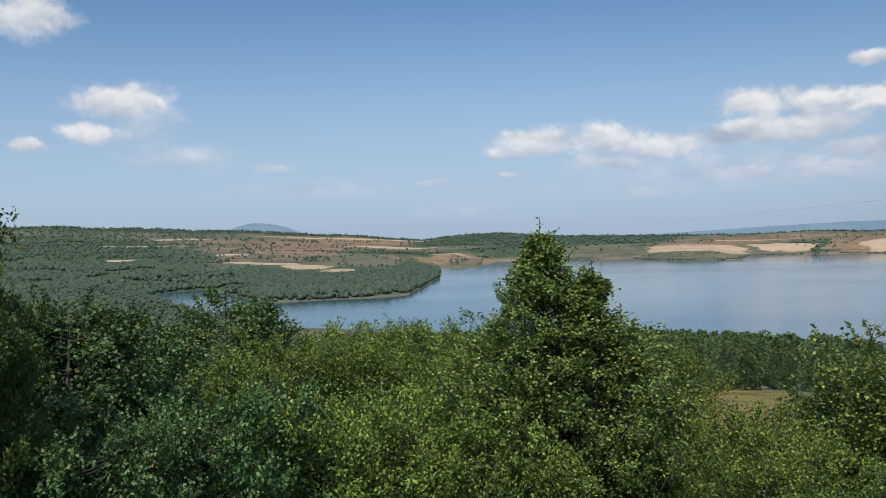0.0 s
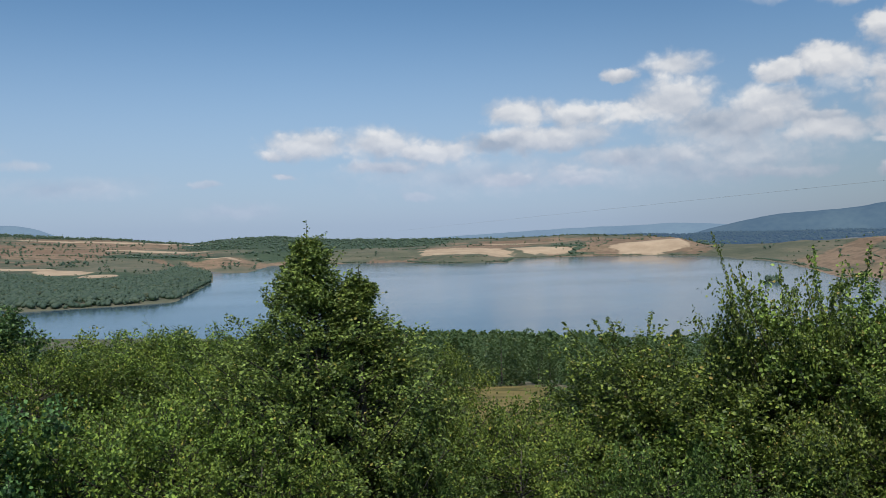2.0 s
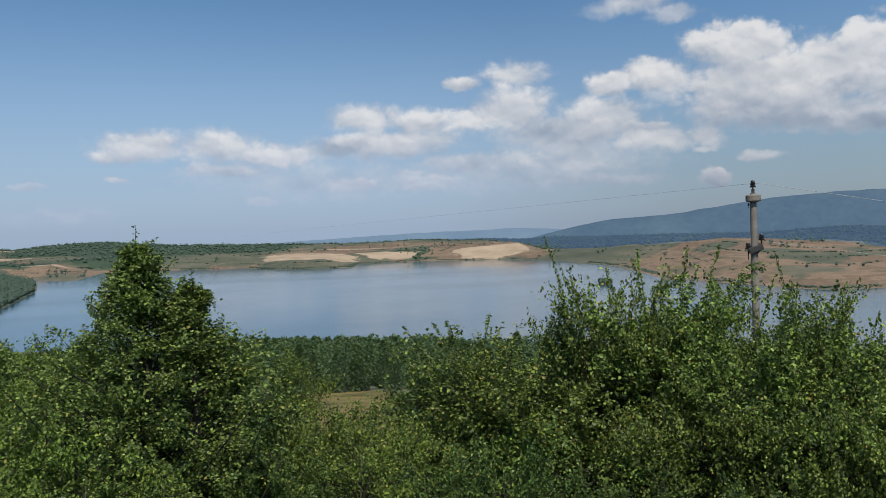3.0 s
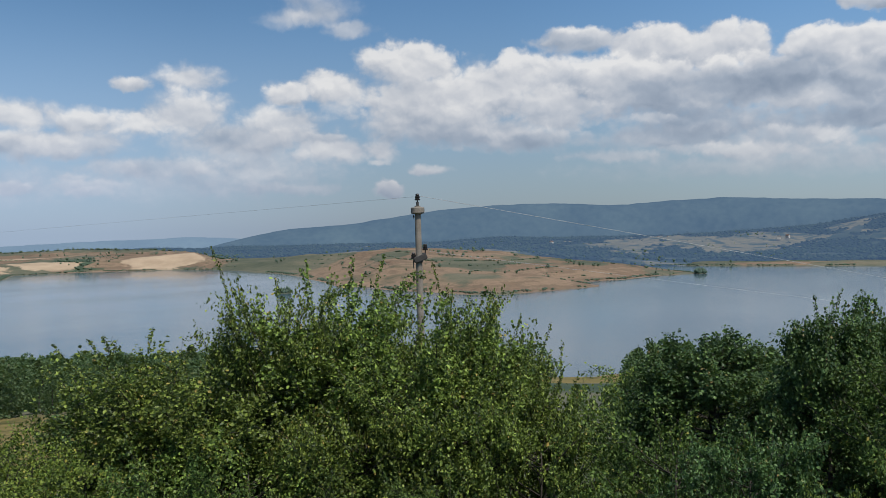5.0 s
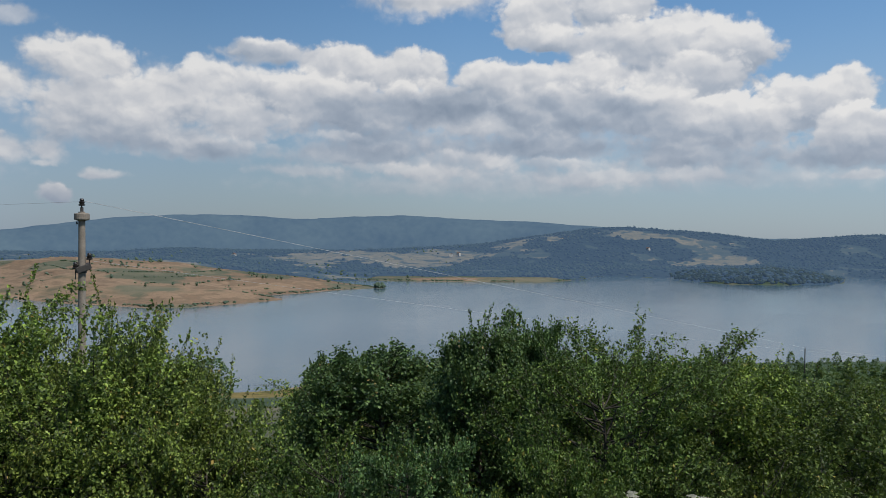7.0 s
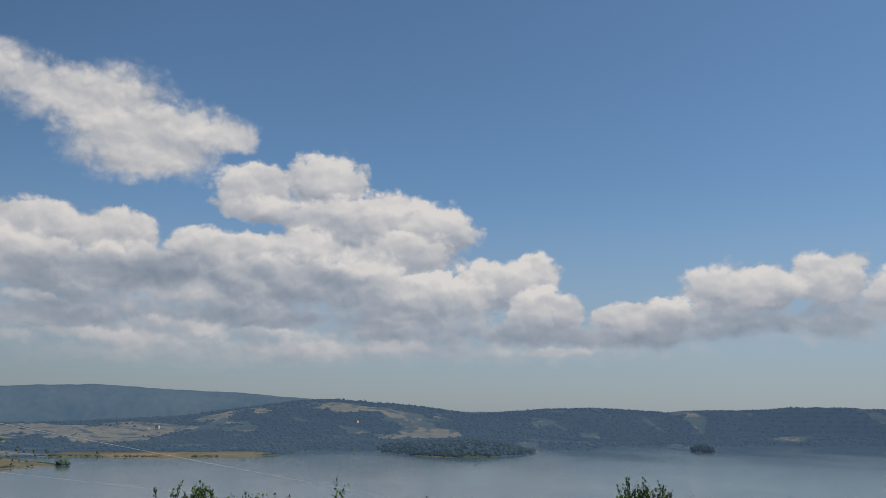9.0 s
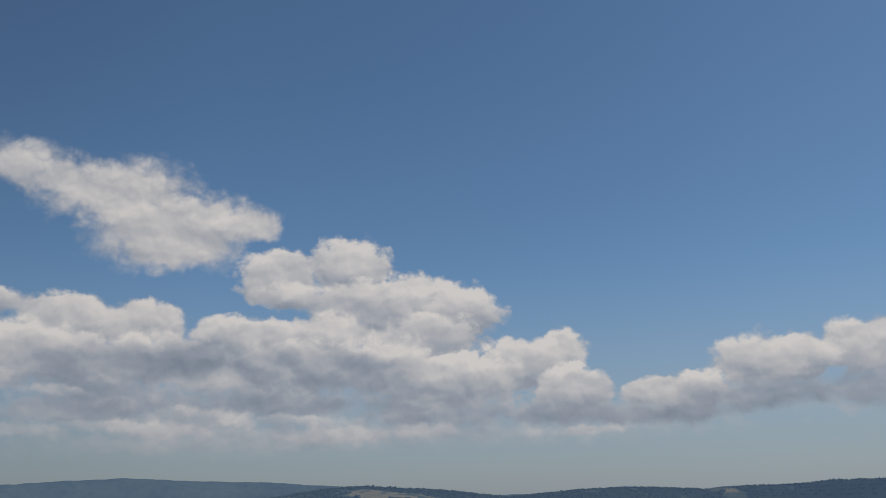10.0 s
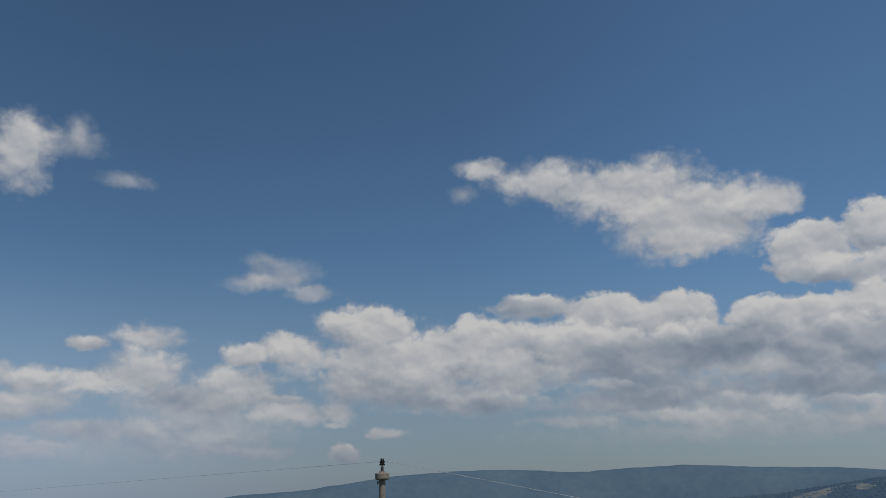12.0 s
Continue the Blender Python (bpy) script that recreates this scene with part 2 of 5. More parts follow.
    near = k.math("MULTIPLY", k.math("LESS_THAN", k.math("ABSOLUTE", k.math("SUBTRACT", az, 42.0)), 80.0), k.math("LESS_THAN", k.math("ABSOLUTE", k.math("SUBTRACT", el, 12.0)), 16.0))
    out = k.add("ShaderNodeOutputWorld")
    k.put(out.inputs[0], choose(near, clear.outputs[0], sides))


SKY, CLOUD, HAZE, HAZE_SHADED = 0.092, 0.80, (0.42, 0.515, 0.70), (0.338, 0.373, 0.436)
build_sky()

# ---- materials ----


def material(name):
    m = bpy.data.materials.new(name)
    m.use_nodes = True
    return m, Nodes(m.node_tree)


def finish(k, shader, bump=None):
    out = k.add("ShaderNodeOutputMaterial")
    k.put(out.inputs[0], shader)


def surface(name, stops, scale, rough=0.85, fine=8.0, bump=0.3, coord="Object", random=0.0, metal=0.0, depth=0.02):
    """A matt natural surface: colour ramp over two scales of noise, with relief."""
    m, k = material(name)
    pos = k.add("ShaderNodeTexCoord").outputs[coord]
    n = k.math("ADD", k.math("MULTIPLY", k.noise(pos, scale, 4.0), 0.6), k.math("MULTIPLY", k.noise(pos, scale * fine, 5.0, 0.65), 0.4))
    if random:
        info = k.add("ShaderNodeObjectInfo")
        n = k.math("ADD", n, k.math("MULTIPLY", k.math("SUBTRACT", info.outputs["Random"], 0.5), random))
    b = k.add("ShaderNodeBsdfPrincipled")
    k.put(b.inputs["Base Color"], k.ramp(n, [(0.3 + 0.4 * i / (len(stops) - 1), c) for i, c in enumerate(stops)]))
    b.inputs["Roughness"].default_value, b.inputs["Metallic"].default_value = rough, metal
    if bump:
        bn = k.add("ShaderNodeBump")
        k.put(bn.inputs["Height"], n)
        bn.inputs["Strength"].default_value, bn.inputs["Distance"].default_value = bump, depth
        k.put(b.inputs["Normal"], bn.outputs[0])
    finish(k, b.outputs[0])
    return m


def leaf_material(name, dark, light, sere, amount, gloss=0.35, through=0.17):
    """Leaves: each one its own green, some turning, light shining through."""
    m, k = material(name)
    geo = k.add("ShaderNodeNewGeometry")
    rnd = geo.outputs["Random Per Island"]
    info = k.add("ShaderNodeObjectInfo")
    pos = k.add("ShaderNodeTexCoord").outputs["Object"]
    clump = k.noise(pos, 0.9, 3.0)
    t = k.math("ADD", k.math("MULTIPLY", k.math("POWER", rnd, 2.4), 0.9), k.math("MULTIPLY", k.math("SUBTRACT", clump, 0.34), 0.75), clamp=True)
    col = k.mix(t, dark, light)
    hue = k.add("ShaderNodeHueSaturation")
    k.put(hue.inputs["Color"], col)
    k.put(hue.inputs["Hue"], k.math("ADD", 0.497, k.math("MULTIPLY", info.outputs["Random"], 0.02)))
    k.put(hue.inputs["Value"], k.math("ADD", 0.85, k.math("MULTIPLY", info.outputs["Random"], 0.3)))
    turning = k.math("MULTIPLY", k.math("GREATER_THAN", k.math("FRACT", k.math("MULTIPLY", rnd, 37.0)), 1.0 - amount), k.step(clump, 0.42, 0.62))
    col = k.mix(turning, hue.outputs[0], sere)
    b = k.add("ShaderNodeBsdfPrincipled")
    k.put(b.inputs["Base Color"], col)
    b.inputs["Roughness"].default_value = 0.48
    b.inputs["Specular IOR Level"].default_value = gloss
    tr = k.add("ShaderNodeBsdfTranslucent")
    k.put(tr.inputs[0], k.mix(0.5, col, (0.28, 0.39, 0.05)))
    mx = k.add("ShaderNodeMixShader")
    mx.inputs[0].default_value = through
    k.put(mx.inputs[1], b.outputs[0])
    k.put(mx.inputs[2], tr.outputs[0])
    finish(k, mx.outputs[0])
    return m


def ground_material(name, air=0.0):
    """Dry pasture, green hollows, stubble and forest floor, told apart by the cover of the land; air adds painted haze.
    """
    m, k = material(name)
    pos = k.add("ShaderNodeTexCoord").outputs["Object"]
    cover = k.attribute("cover")
    sc = k.add("ShaderNodeSeparateColor")
    k.put(sc.inputs[0], cover.outputs["Color"])
    n1 = k.noise(pos, 0.004, 5.0, 0.6)
    n2 = k.noise(pos, 0.03, 5.0, 0.65)
    n3 = k.noise(pos, 1.2, 4.0, 0.6)
    mixed = k.math("ADD", k.math("ADD", k.math("MULTIPLY", n1, 0.45), k.math("MULTIPLY", n2, 0.4)), k.math("MULTIPLY", n3, 0.15))
    # paths and old field edges follow the slope
    lines = k.noise(k.vec("MULTIPLY", pos, (0.0035, 0.0035, 0.16)), 1.0, 3.0, 0.6)
    mixed = k.math("ADD", mixed, k.math("MULTIPLY", k.math("SUBTRACT", lines, 0.5), 0.42))
    dry = k.ramp(mixed, [(0.36, (0.120, 0.086, 0.058)), (0.43, (0.228, 0.152, 0.098)), (0.48, (0.158, 0.116, 0.078)), (0.53, (0.270, 0.186, 0.122)), (0.59, (0.186, 0.140, 0.090)), (0.66, (0.106, 0.100, 0.066))])
    green = k.ramp(mixed, [(0.35, (0.070, 0.082, 0.056)), (0.5, (0.118, 0.120, 0.080)), (0.65, (0.185, 0.160, 0.110))])
    wood = k.ramp(mixed, [(0.35, (0.042, 0.064, 0.042)), (0.5, (0.058, 0.084, 0.052)), (0.66, (0.078, 0.104, 0.062))])
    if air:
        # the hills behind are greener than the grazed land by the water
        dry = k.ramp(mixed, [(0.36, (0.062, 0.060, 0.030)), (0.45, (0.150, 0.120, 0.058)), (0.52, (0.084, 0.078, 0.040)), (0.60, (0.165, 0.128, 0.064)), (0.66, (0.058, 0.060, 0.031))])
        # forest floor colour darkened to imitate the shaded sides of its trees
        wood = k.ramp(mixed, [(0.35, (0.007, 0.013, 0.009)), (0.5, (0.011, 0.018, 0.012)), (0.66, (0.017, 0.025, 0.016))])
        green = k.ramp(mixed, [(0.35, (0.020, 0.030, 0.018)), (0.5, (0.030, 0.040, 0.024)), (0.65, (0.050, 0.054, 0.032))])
    edge = k.math("MULTIPLY", k.math("SUBTRACT", n2, 0.5), 0.9)
    lea = k.attribute("lea").outputs["Fac"]
    col = k.mix(k.step(k.math("ADD", sc.outputs[0], edge), 0.40, 0.60), green, dry)
    col = k.mix(k.step(k.math("ADD", sc.outputs[1], edge), 0.42, 0.58), col, wood)
    col = k.mix(k.step(k.math("ADD", lea, edge), 0.35, 0.6), col, k.ramp(k.noise(pos, 0.11, 6.0, 0.7), [(0.36, (0.075, 0.076, 0.025)), (0.5, (0.185, 0.146, 0.052)), (0.64, (0.265, 0.196, 0.072))]))
    stubble = k.attribute("stubble").outputs["Fac"]
    straw = k.ramp(k.noise(pos, 0.02, 4.0, 0.6), [(0.35, (0.36, 0.265, 0.175)), (0.65, (0.47, 0.355, 0.24))])
    col = k.mix(k.step(k.math("ADD", stubble, k.math("MULTIPLY", edge, 0.8)), 0.46, 0.56), col, straw)
    col = k.mix(sc.outputs[2], col, (0.33, 0.27, 0.20))
    b = k.add("ShaderNodeBsdfPrincipled")
    k.put(b.inputs["Base Color"], col)
    b.inputs["Roughness"].default_value = 0.95
    b.inputs["Specular IOR Level"].default_value = 0.1
    bn = k.add("ShaderNodeBump")
    k.put(bn.inputs["Height"], k.math("ADD", n2, k.math("MULTIPLY", n3, 0.015)))
    bn.inputs["Strength"].default_value, bn.inputs["Distance"].default_value = 0.5, 4.0
    k.put(b.inputs["Normal"], bn.outputs[0])
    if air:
        # distant hills: haze of the air in front, painted on as a blue glow
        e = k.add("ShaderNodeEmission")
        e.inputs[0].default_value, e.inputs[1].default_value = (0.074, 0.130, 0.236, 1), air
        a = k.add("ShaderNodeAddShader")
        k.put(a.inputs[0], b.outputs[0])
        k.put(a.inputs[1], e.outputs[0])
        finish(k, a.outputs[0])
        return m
    finish(k, b.outputs[0])
    return m


def water_material():
    m, k = material("lake_water")
    pos = k.add("ShaderNodeTexCoord").outputs["Object"]
    calm = k.noise(k.vec("MULTIPLY", pos, (0.0016, 0.004, 1.0)), 1.0, 4.0, 0.6)
    b = k.add("ShaderNodeBsdfPrincipled")
    k.put(b.inputs["Base Color"], k.mix(calm, (0.048, 0.094, 0.128), (0.060, 0.108, 0.138)))
    k.put(b.inputs["Roughness"], k.step(calm, 0.25, 0.75, 0.08, 0.15))
    b.inputs["IOR"].default_value = 1.333
    waves = k.math("ADD", k.noise(pos, 0.35, 4.0, 0.6), k.math("MULTIPLY", k.noise(pos, 0.06, 3.0), 1.5))
    bn = k.add("ShaderNodeBump")
    k.put(bn.inputs["Height"], waves)
    # a breath of wind ruffles the far water in one place
    gust = k.vec("MULTIPLY", k.vec("SUBTRACT", pos, (1735.0, 350.0, 0.0)), (1 / 330, 1 / 150, 0.0))
    ruffled = k.math("MULTIPLY", k.step(k.math("ADD", k.vec("LENGTH", gust), k.math("SUBTRACT", calm, 0.5)), 1.0, 0.4), 0.5)
    k.put(bn.inputs["Strength"], k.math("ADD", k.step(calm, 0.25, 0.75, 0.09, 0.20), ruffled))
    bn.inputs["Distance"].default_value = 0.4
    k.put(b.inputs["Normal"], bn.outputs[0])
    finish(k, b.outputs[0])
    return m


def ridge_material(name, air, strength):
    """Distant wooded mountains; the blue of the air between is painted on as emission."""
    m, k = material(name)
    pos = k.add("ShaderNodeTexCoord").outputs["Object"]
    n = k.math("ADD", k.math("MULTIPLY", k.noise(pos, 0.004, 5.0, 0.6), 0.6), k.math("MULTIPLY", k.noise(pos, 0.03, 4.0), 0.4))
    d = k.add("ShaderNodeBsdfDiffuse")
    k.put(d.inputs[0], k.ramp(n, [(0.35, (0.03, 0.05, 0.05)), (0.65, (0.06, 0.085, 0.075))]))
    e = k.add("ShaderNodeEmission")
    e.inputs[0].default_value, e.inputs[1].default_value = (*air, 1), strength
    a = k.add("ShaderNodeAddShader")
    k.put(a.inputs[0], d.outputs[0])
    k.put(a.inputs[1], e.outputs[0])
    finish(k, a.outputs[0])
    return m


def forest_material(name, air):
    """Forest on the distant hills, tree by tree its own green; a blue glow imitates the haze before it."""
    m, k = material(name)
    rnd = k.add("ShaderNodeNewGeometry").outputs["Random Per Island"]
    pos = k.add("ShaderNodeTexCoord").outputs["Object"]
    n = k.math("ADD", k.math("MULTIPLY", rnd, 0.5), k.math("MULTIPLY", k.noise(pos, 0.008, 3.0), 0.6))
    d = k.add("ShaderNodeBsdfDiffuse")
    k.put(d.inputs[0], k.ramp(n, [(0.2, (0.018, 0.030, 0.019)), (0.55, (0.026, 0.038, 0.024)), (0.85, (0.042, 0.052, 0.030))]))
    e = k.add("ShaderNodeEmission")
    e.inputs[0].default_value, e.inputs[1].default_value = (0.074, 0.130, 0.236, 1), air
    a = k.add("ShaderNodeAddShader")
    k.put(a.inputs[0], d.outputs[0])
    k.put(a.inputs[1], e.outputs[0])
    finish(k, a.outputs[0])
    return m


HAZED_HILL_TREES, HAZED_POINT_TREES = forest_material("haze_glow_forest", 0.66), forest_material("haze_glow_headland", 0.36)
LAND, HAZE_HILLS, WATER, HAZE_RIDGE = ground_material("land"), ground_material("haze_glow_hills", 0.66), water_material(), ridge_material("haze_glow_mountain", (0.084, 0.140, 0.262), 0.64)
PALE_HAZE_RIDGE = ridge_material("pale_haze_mountain", (0.20, 0.285, 0.43), 0.78)
BARK = surface("bark", [(0.035, 0.028, 0.021), (0.07, 0.058, 0.045), (0.115, 0.098, 0.08)], 3.0, 0.9, bump=0.6, random=0.1)
TWIG = surface("twig_bark", [(0.018, 0.016, 0.010), (0.040, 0.034, 0.022)], 6.0, 0.85)
LEAF_BIRCH = leaf_material("birch_leaves", (0.034, 0.060, 0.012), (0.272, 0.340, 0.056), (0.40, 0.35, 0.07), 0.04, 0.22)
LEAF_ELM = leaf_material("elm_leaves", (0.016, 0.033, 0.008), (0.165, 0.228, 0.048), (0.32, 0.27, 0.06), 0.03, 0.22)
LEAF_PEAR = leaf_material("pear_leaves", (0.013, 0.028, 0.006), (0.300, 0.378, 0.066), (0.42, 0.30, 0.08), 0.03, 0.30)
LEAF_DARK = leaf_material("maple_leaves", (0.017, 0.042, 0.017), (0.155, 0.255, 0.076), (0.27, 0.20, 0.07), 0.02, 0.25)
LEAF_ASPEN = leaf_material("aspen_leaves", (0.026, 0.048, 0.011), (0.305, 0.385, 0.078), (0.42, 0.34, 0.08), 0.03, 0.30)
LEAF_WARM = leaf_material("turning_leaves", (0.032, 0.055, 0.009), (0.13, 0.155, 0.026), (0.30, 0.20, 0.05), 0.14, 0.25)
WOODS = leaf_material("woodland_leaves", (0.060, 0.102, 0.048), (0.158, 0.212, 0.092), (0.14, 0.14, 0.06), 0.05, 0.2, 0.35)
# far woods: haze is painted in by paling and blueing the leaf colour
HAZED_WOODS = leaf_material("hazed_woodland", (0.112, 0.165, 0.128), (0.180, 0.232, 0.168), (0.12, 0.12, 0.07), 0.05, 0.05, 0.45)
CONCRETE = surface("weathered_concrete", [(0.15, 0.125, 0.098), (0.235, 0.200, 0.160), (0.30, 0.262, 0.215)], 2.5, 0.9, bump=0.4)
DARK_IRON = surface("dark_iron", [(0.04, 0.037, 0.035), (0.085, 0.075, 0.066)], 9.0, 0.6)
PORCELAIN = surface("dark_porcelain", [(0.012, 0.011, 0.012), (0.03, 0.026, 0.024)], 9.0, 0.25, bump=0)
CABLE = surface("aluminium_wire", [(0.42, 0.42, 0.41), (0.56, 0.56, 0.55)], 2.0, 0.45, bump=0, metal=0.2)
OLD_WOOD = surface("grey_pole_wood", [(0.05, 0.042, 0.035), (0.10, 0.085, 0.07)], 3.0, 0.9)
PLASTER = surface("pale_plaster", [(0.42, 0.40, 0.36), (0.54, 0.51, 0.47)], 0.4, 0.9, bump=0)
TILES = surface("roof_tiles", [(0.12, 0.082, 0.066), (0.18, 0.12, 0.095)], 0.6, 0.85, bump=0)

# ---- plan of the lake: heading and distance along the shores ----
FAR_SHORE = [(-19, 1250), (-18.4, 1316), (-16.6, 1349), (-15.2, 1363), (-13.2, 1150), (-11.7, 1048), (-8.5, 1056), (-5.1, 1061), (-2.7, 1075),
             (-2.4, 1095), (-1.4, 1227), (-0.3, 1431), (-0.2, 1689), (-1.0, 1890), (0.5, 1745), (2, 1719), (3.5, 2008), (5.4, 1998),
             (8.5, 1996), (10.2, 1965), (11.8, 1996), (13.9, 1852), (19.1, 1840), (19.6, 2023), (24.1, 2083), (28.3, 2054), (30.8, 2007),
             (33, 1915), (33.7, 1827), (35.1, 1757), (36.6, 1620), (38.2, 1420)]
RIGHT_SHORE = [(39.4, 1271), (40.9, 1293), (42.3, 1208), (46, 1138), (48.2, 1087), (50.5, 1094), (52, 1125), (54.2, 1166), (56.5, 1234),
               (55, 1316), (58, 1386), (59.8, 1471), (62.7, 1546), (60, 1680), (58, 1782), (61.6, 1830), (66.6, 1804), (73.3, 1838), (76.4, 2021),
               (75.9, 2111), (77.4, 2264), (81.9, 2217), (81.7, 2108), (85.2, 1938), (88.8, 1991), (91.6, 2161), (91.7, 2500), (95.7, 2651),
               (96.2, 2962), (99, 3203), (107.5, 3691), (120, 3900), (138, 3500)]
NEAR_SHORE = [(135, 2200), (120, 1200), (105.5, 860), (95.7, 735), (92.3, 705), (84, 640), (70, 545), (57.5, 501), (53.8, 487), (46, 500),
              (36, 540), (25, 590), (12, 640), (0, 690), (-10, 770), (-16, 930)]


def polar(az, r):
    return r * np.sin(np.radians(az)), r * np.cos(np.radians(az))


def shore_distance(x, y):
    """Metres from the water's edge, on land; below zero on the lake."""
    pts = np.array([polar(a, r) for a, r in FAR_SHORE + RIGHT_SHORE + NEAR_SHORE])
    best = np.full(x.shape, 1e18)
    inside = np.zeros(x.shape, bool)
    for (x0, y0), (x1, y1) in zip(pts, np.roll(pts, -1, 0)):
        dx, dy = x1 - x0, y1 - y0
        t = np.clip(((x - x0) * dx + (y - y0) * dy) / (dx * dx + dy * dy), 0, 1)
        best = np.minimum(best, (x - x0 - t * dx) ** 2 + (y - y0 - t * dy) ** 2)
        if abs(dy) > 1e-9:
            inside ^= ((y0 > y) != (y1 > y)) & (x < dx * (y - y0) / dy + x0)
    return np.sqrt(best) * np.where(inside, -1.0, 1.0)


# hill crests seen from the eye: headings, then distance and elevation of the first crest, and of the hills behind
CREST_AZ = [-60, -24, -19, -14, -7, -1.3, 3.6, 8, 14.5, 18.6, 23.5, 27, 30, 31.6, 35, 39, 43, 46, 50, 54, 57.6, 61, 64, 70, 76, 79, 82, 85, 87.5, 91, 95, 100, 107, 140]
CREST_R = [3200, 3200, 3200, 3100, 3000, 3000, 3000, 2900, 2900, 2800, 2800, 2700, 2300, 2300, 2100, 1800, 1700, 1650, 1600, 1560, 1560, 1600, 2200, 2200, 2300, 2400, 2500, 2500, 2500, 2600, 3100, 3800, 4100, 4200]
CREST_EL = [1.0, 0.60, 0.36, 0.10, -0.42, -0.82, -0.6, -0.9, -1.0, -1.12, -1.0, -1.0, -1.31, -1.75, -1.8, -1.52, -1.36, -1.38, -1.75, -2.34, -2.62, -2.9, -2.1, -2.0, -1.9, -1.7, -1.6, -1.45, -1.3, -1.4, -1.35, -1.0, -0.8, -0.8]
HILL_R = [4000, 4000, 4000, 4000, 4000, 4000, 4000, 4000, 3900, 3900, 3900, 3800, 3600, 3500, 3400, 3400, 3400, 3400, 3300, 3300, 3300, 3300, 3300, 3400, 3500, 3500, 3500, 3600, 3700, 3800, 4000, 4300, 4400, 4500]
HILL_EL = [0.8, 0.4, 0.2, -0.1, -0.6, -1.0, -0.8, -1.05, -1.15, -1.25, -1.1, -1.05, -1.15, -1.1, -1.1, -1.05, -1.05, -1.0, -0.75, -0.8, -0.85, -0.8, -0.6, -0.15, 0.85, 1.0, 0.85, 0.55, 0.15, 0.45, 0.68, 0.55, 0.88, 0.9]
NEAR_R = [0, 2.5, 5, 8, 15, 30, 70, 180]
NEAR_Z = [83.35, 83.2, 82.1, 80.4, 77.6, 74.6, 68.8, 50.5]


def land_height(x, y):
    r, az = np.hypot(x, y), np.degrees(np.arctan2(x, y))
    d = shore_distance(x, y)
    # own slope, from the viewpoint down to the near shore
    back = np.clip((np.abs(((az - 30) + 180) % 360 - 180) - 80) / 60, 0, 1)
    frac = np.clip(d, 0, None) / (np.clip(d, 0, None) + np.clip(r - 180, 0.01, None))
    own = np.interp(r, NEAR_R, NEAR_Z) * np.where(r > 180, frac, 1)
    own = own * (1 - back) + back * (np.interp(r, [0, 3, 12, 60], [83.35, 83.35, 82.5, 84]) + 0.055 * np.clip(r - 60, 0, 2500))
    # the country across the water
    c_r, h_r = np.interp(az, CREST_AZ, CREST_R), np.interp(az, CREST_AZ, HILL_R)
    c_z = EYE_Z + c_r * np.tan(np.radians(np.interp(az, CREST_AZ, CREST_EL)))
    h_z = EYE_Z + h_r * np.tan(np.radians(np.interp(az, CREST_AZ, HILL_EL)))
    up = np.clip((r - 900) / np.clip(c_r - 900, 1, None), 0, 1)
    z1 = 2 + (c_z - 2) * up ** 1.25
    w = np.clip((r - c_r) / np.clip(h_r - c_r, 1, None), 0, 1)
    dip = np.minimum(c_z, h_z) * 0.72
    z2 = np.where(w < 0.35, c_z + (dip - c_z) * np.sin(w / 0.35 * math.pi / 2) ** 2, dip + (h_z - dip) * np.sin(np.clip((w - 0.35) / 0.65, 0, 1) * math.pi / 2) ** 1.4)
    z3 = h_z * np.clip(1 - (r - h_r) / 2500, 0, 1)
    country = np.where(r < c_r, z1, np.where(r < h_r, z2, z3))
    across = np.clip((r - 860) / 240, 0, 1)
    across = across * across * (3 - 2 * across) * (1 - back)
    z = own * (1 - across) + country * across
    bumps = np.array([noise.fractal(Vector((a * 0.004, b * 0.004, 0)), 0.9, 2.0, 4) for a, b in zip(x.ravel(), y.ravel())]).reshape(x.shape)
    z = z + bumps * np.clip(r / 160, 0, 5.0) * np.clip(d / 150, 0, 1)
    shore = 0.25 + 0.14 * np.clip(d, 0, None) + 0.0009 * np.clip(d, 0, None) ** 2
    z = np.minimum(z, shore)
    return np.where(d < 0, -0.4 + np.maximum(d * 0.05, -6.0), np.maximum(z, np.minimum(0.25, d * 0.05))), d


def spot(az, r):
    """A place at that heading and distance from where the eye is when it looks there."""
    x, y, _ = eye_at(-az)
    return x + r * math.sin(radians(az)), y + r * math.cos(radians(az))


def ground_at(az, r):
    x, y = (np.array([q]) for q in spot(az, r))
    return float(land_height(x, y)[0][0])


# stretches of dry pasture and of forest: heading, distance, half widths
DRY = [(-6, 2500, 7, 560), (4, 1960, 9, 110), (19.5, 2250, 6.5, 420), (24, 2350, 7, 420), (30, 2250, 2.5, 350), (46, 1400, 12, 420), (57, 1420, 6, 220),
       (60.5, 2800, 5.5, 420), (66.5, 2850, 3.0, 330), (73, 3150, 3, 120), (69, 1850, 9, 42), (56, 480, 4, 45), (-13, 2150, 7, 420), (80, 3230, 3, 90), (86, 2950, 5, 120)]
MEADOW = [(55.2, 445, 3.0, 75), (18.5, 108, 6.0, 66), (104, 300, 3.5, 40), (69.8, 12, 3, 4)]
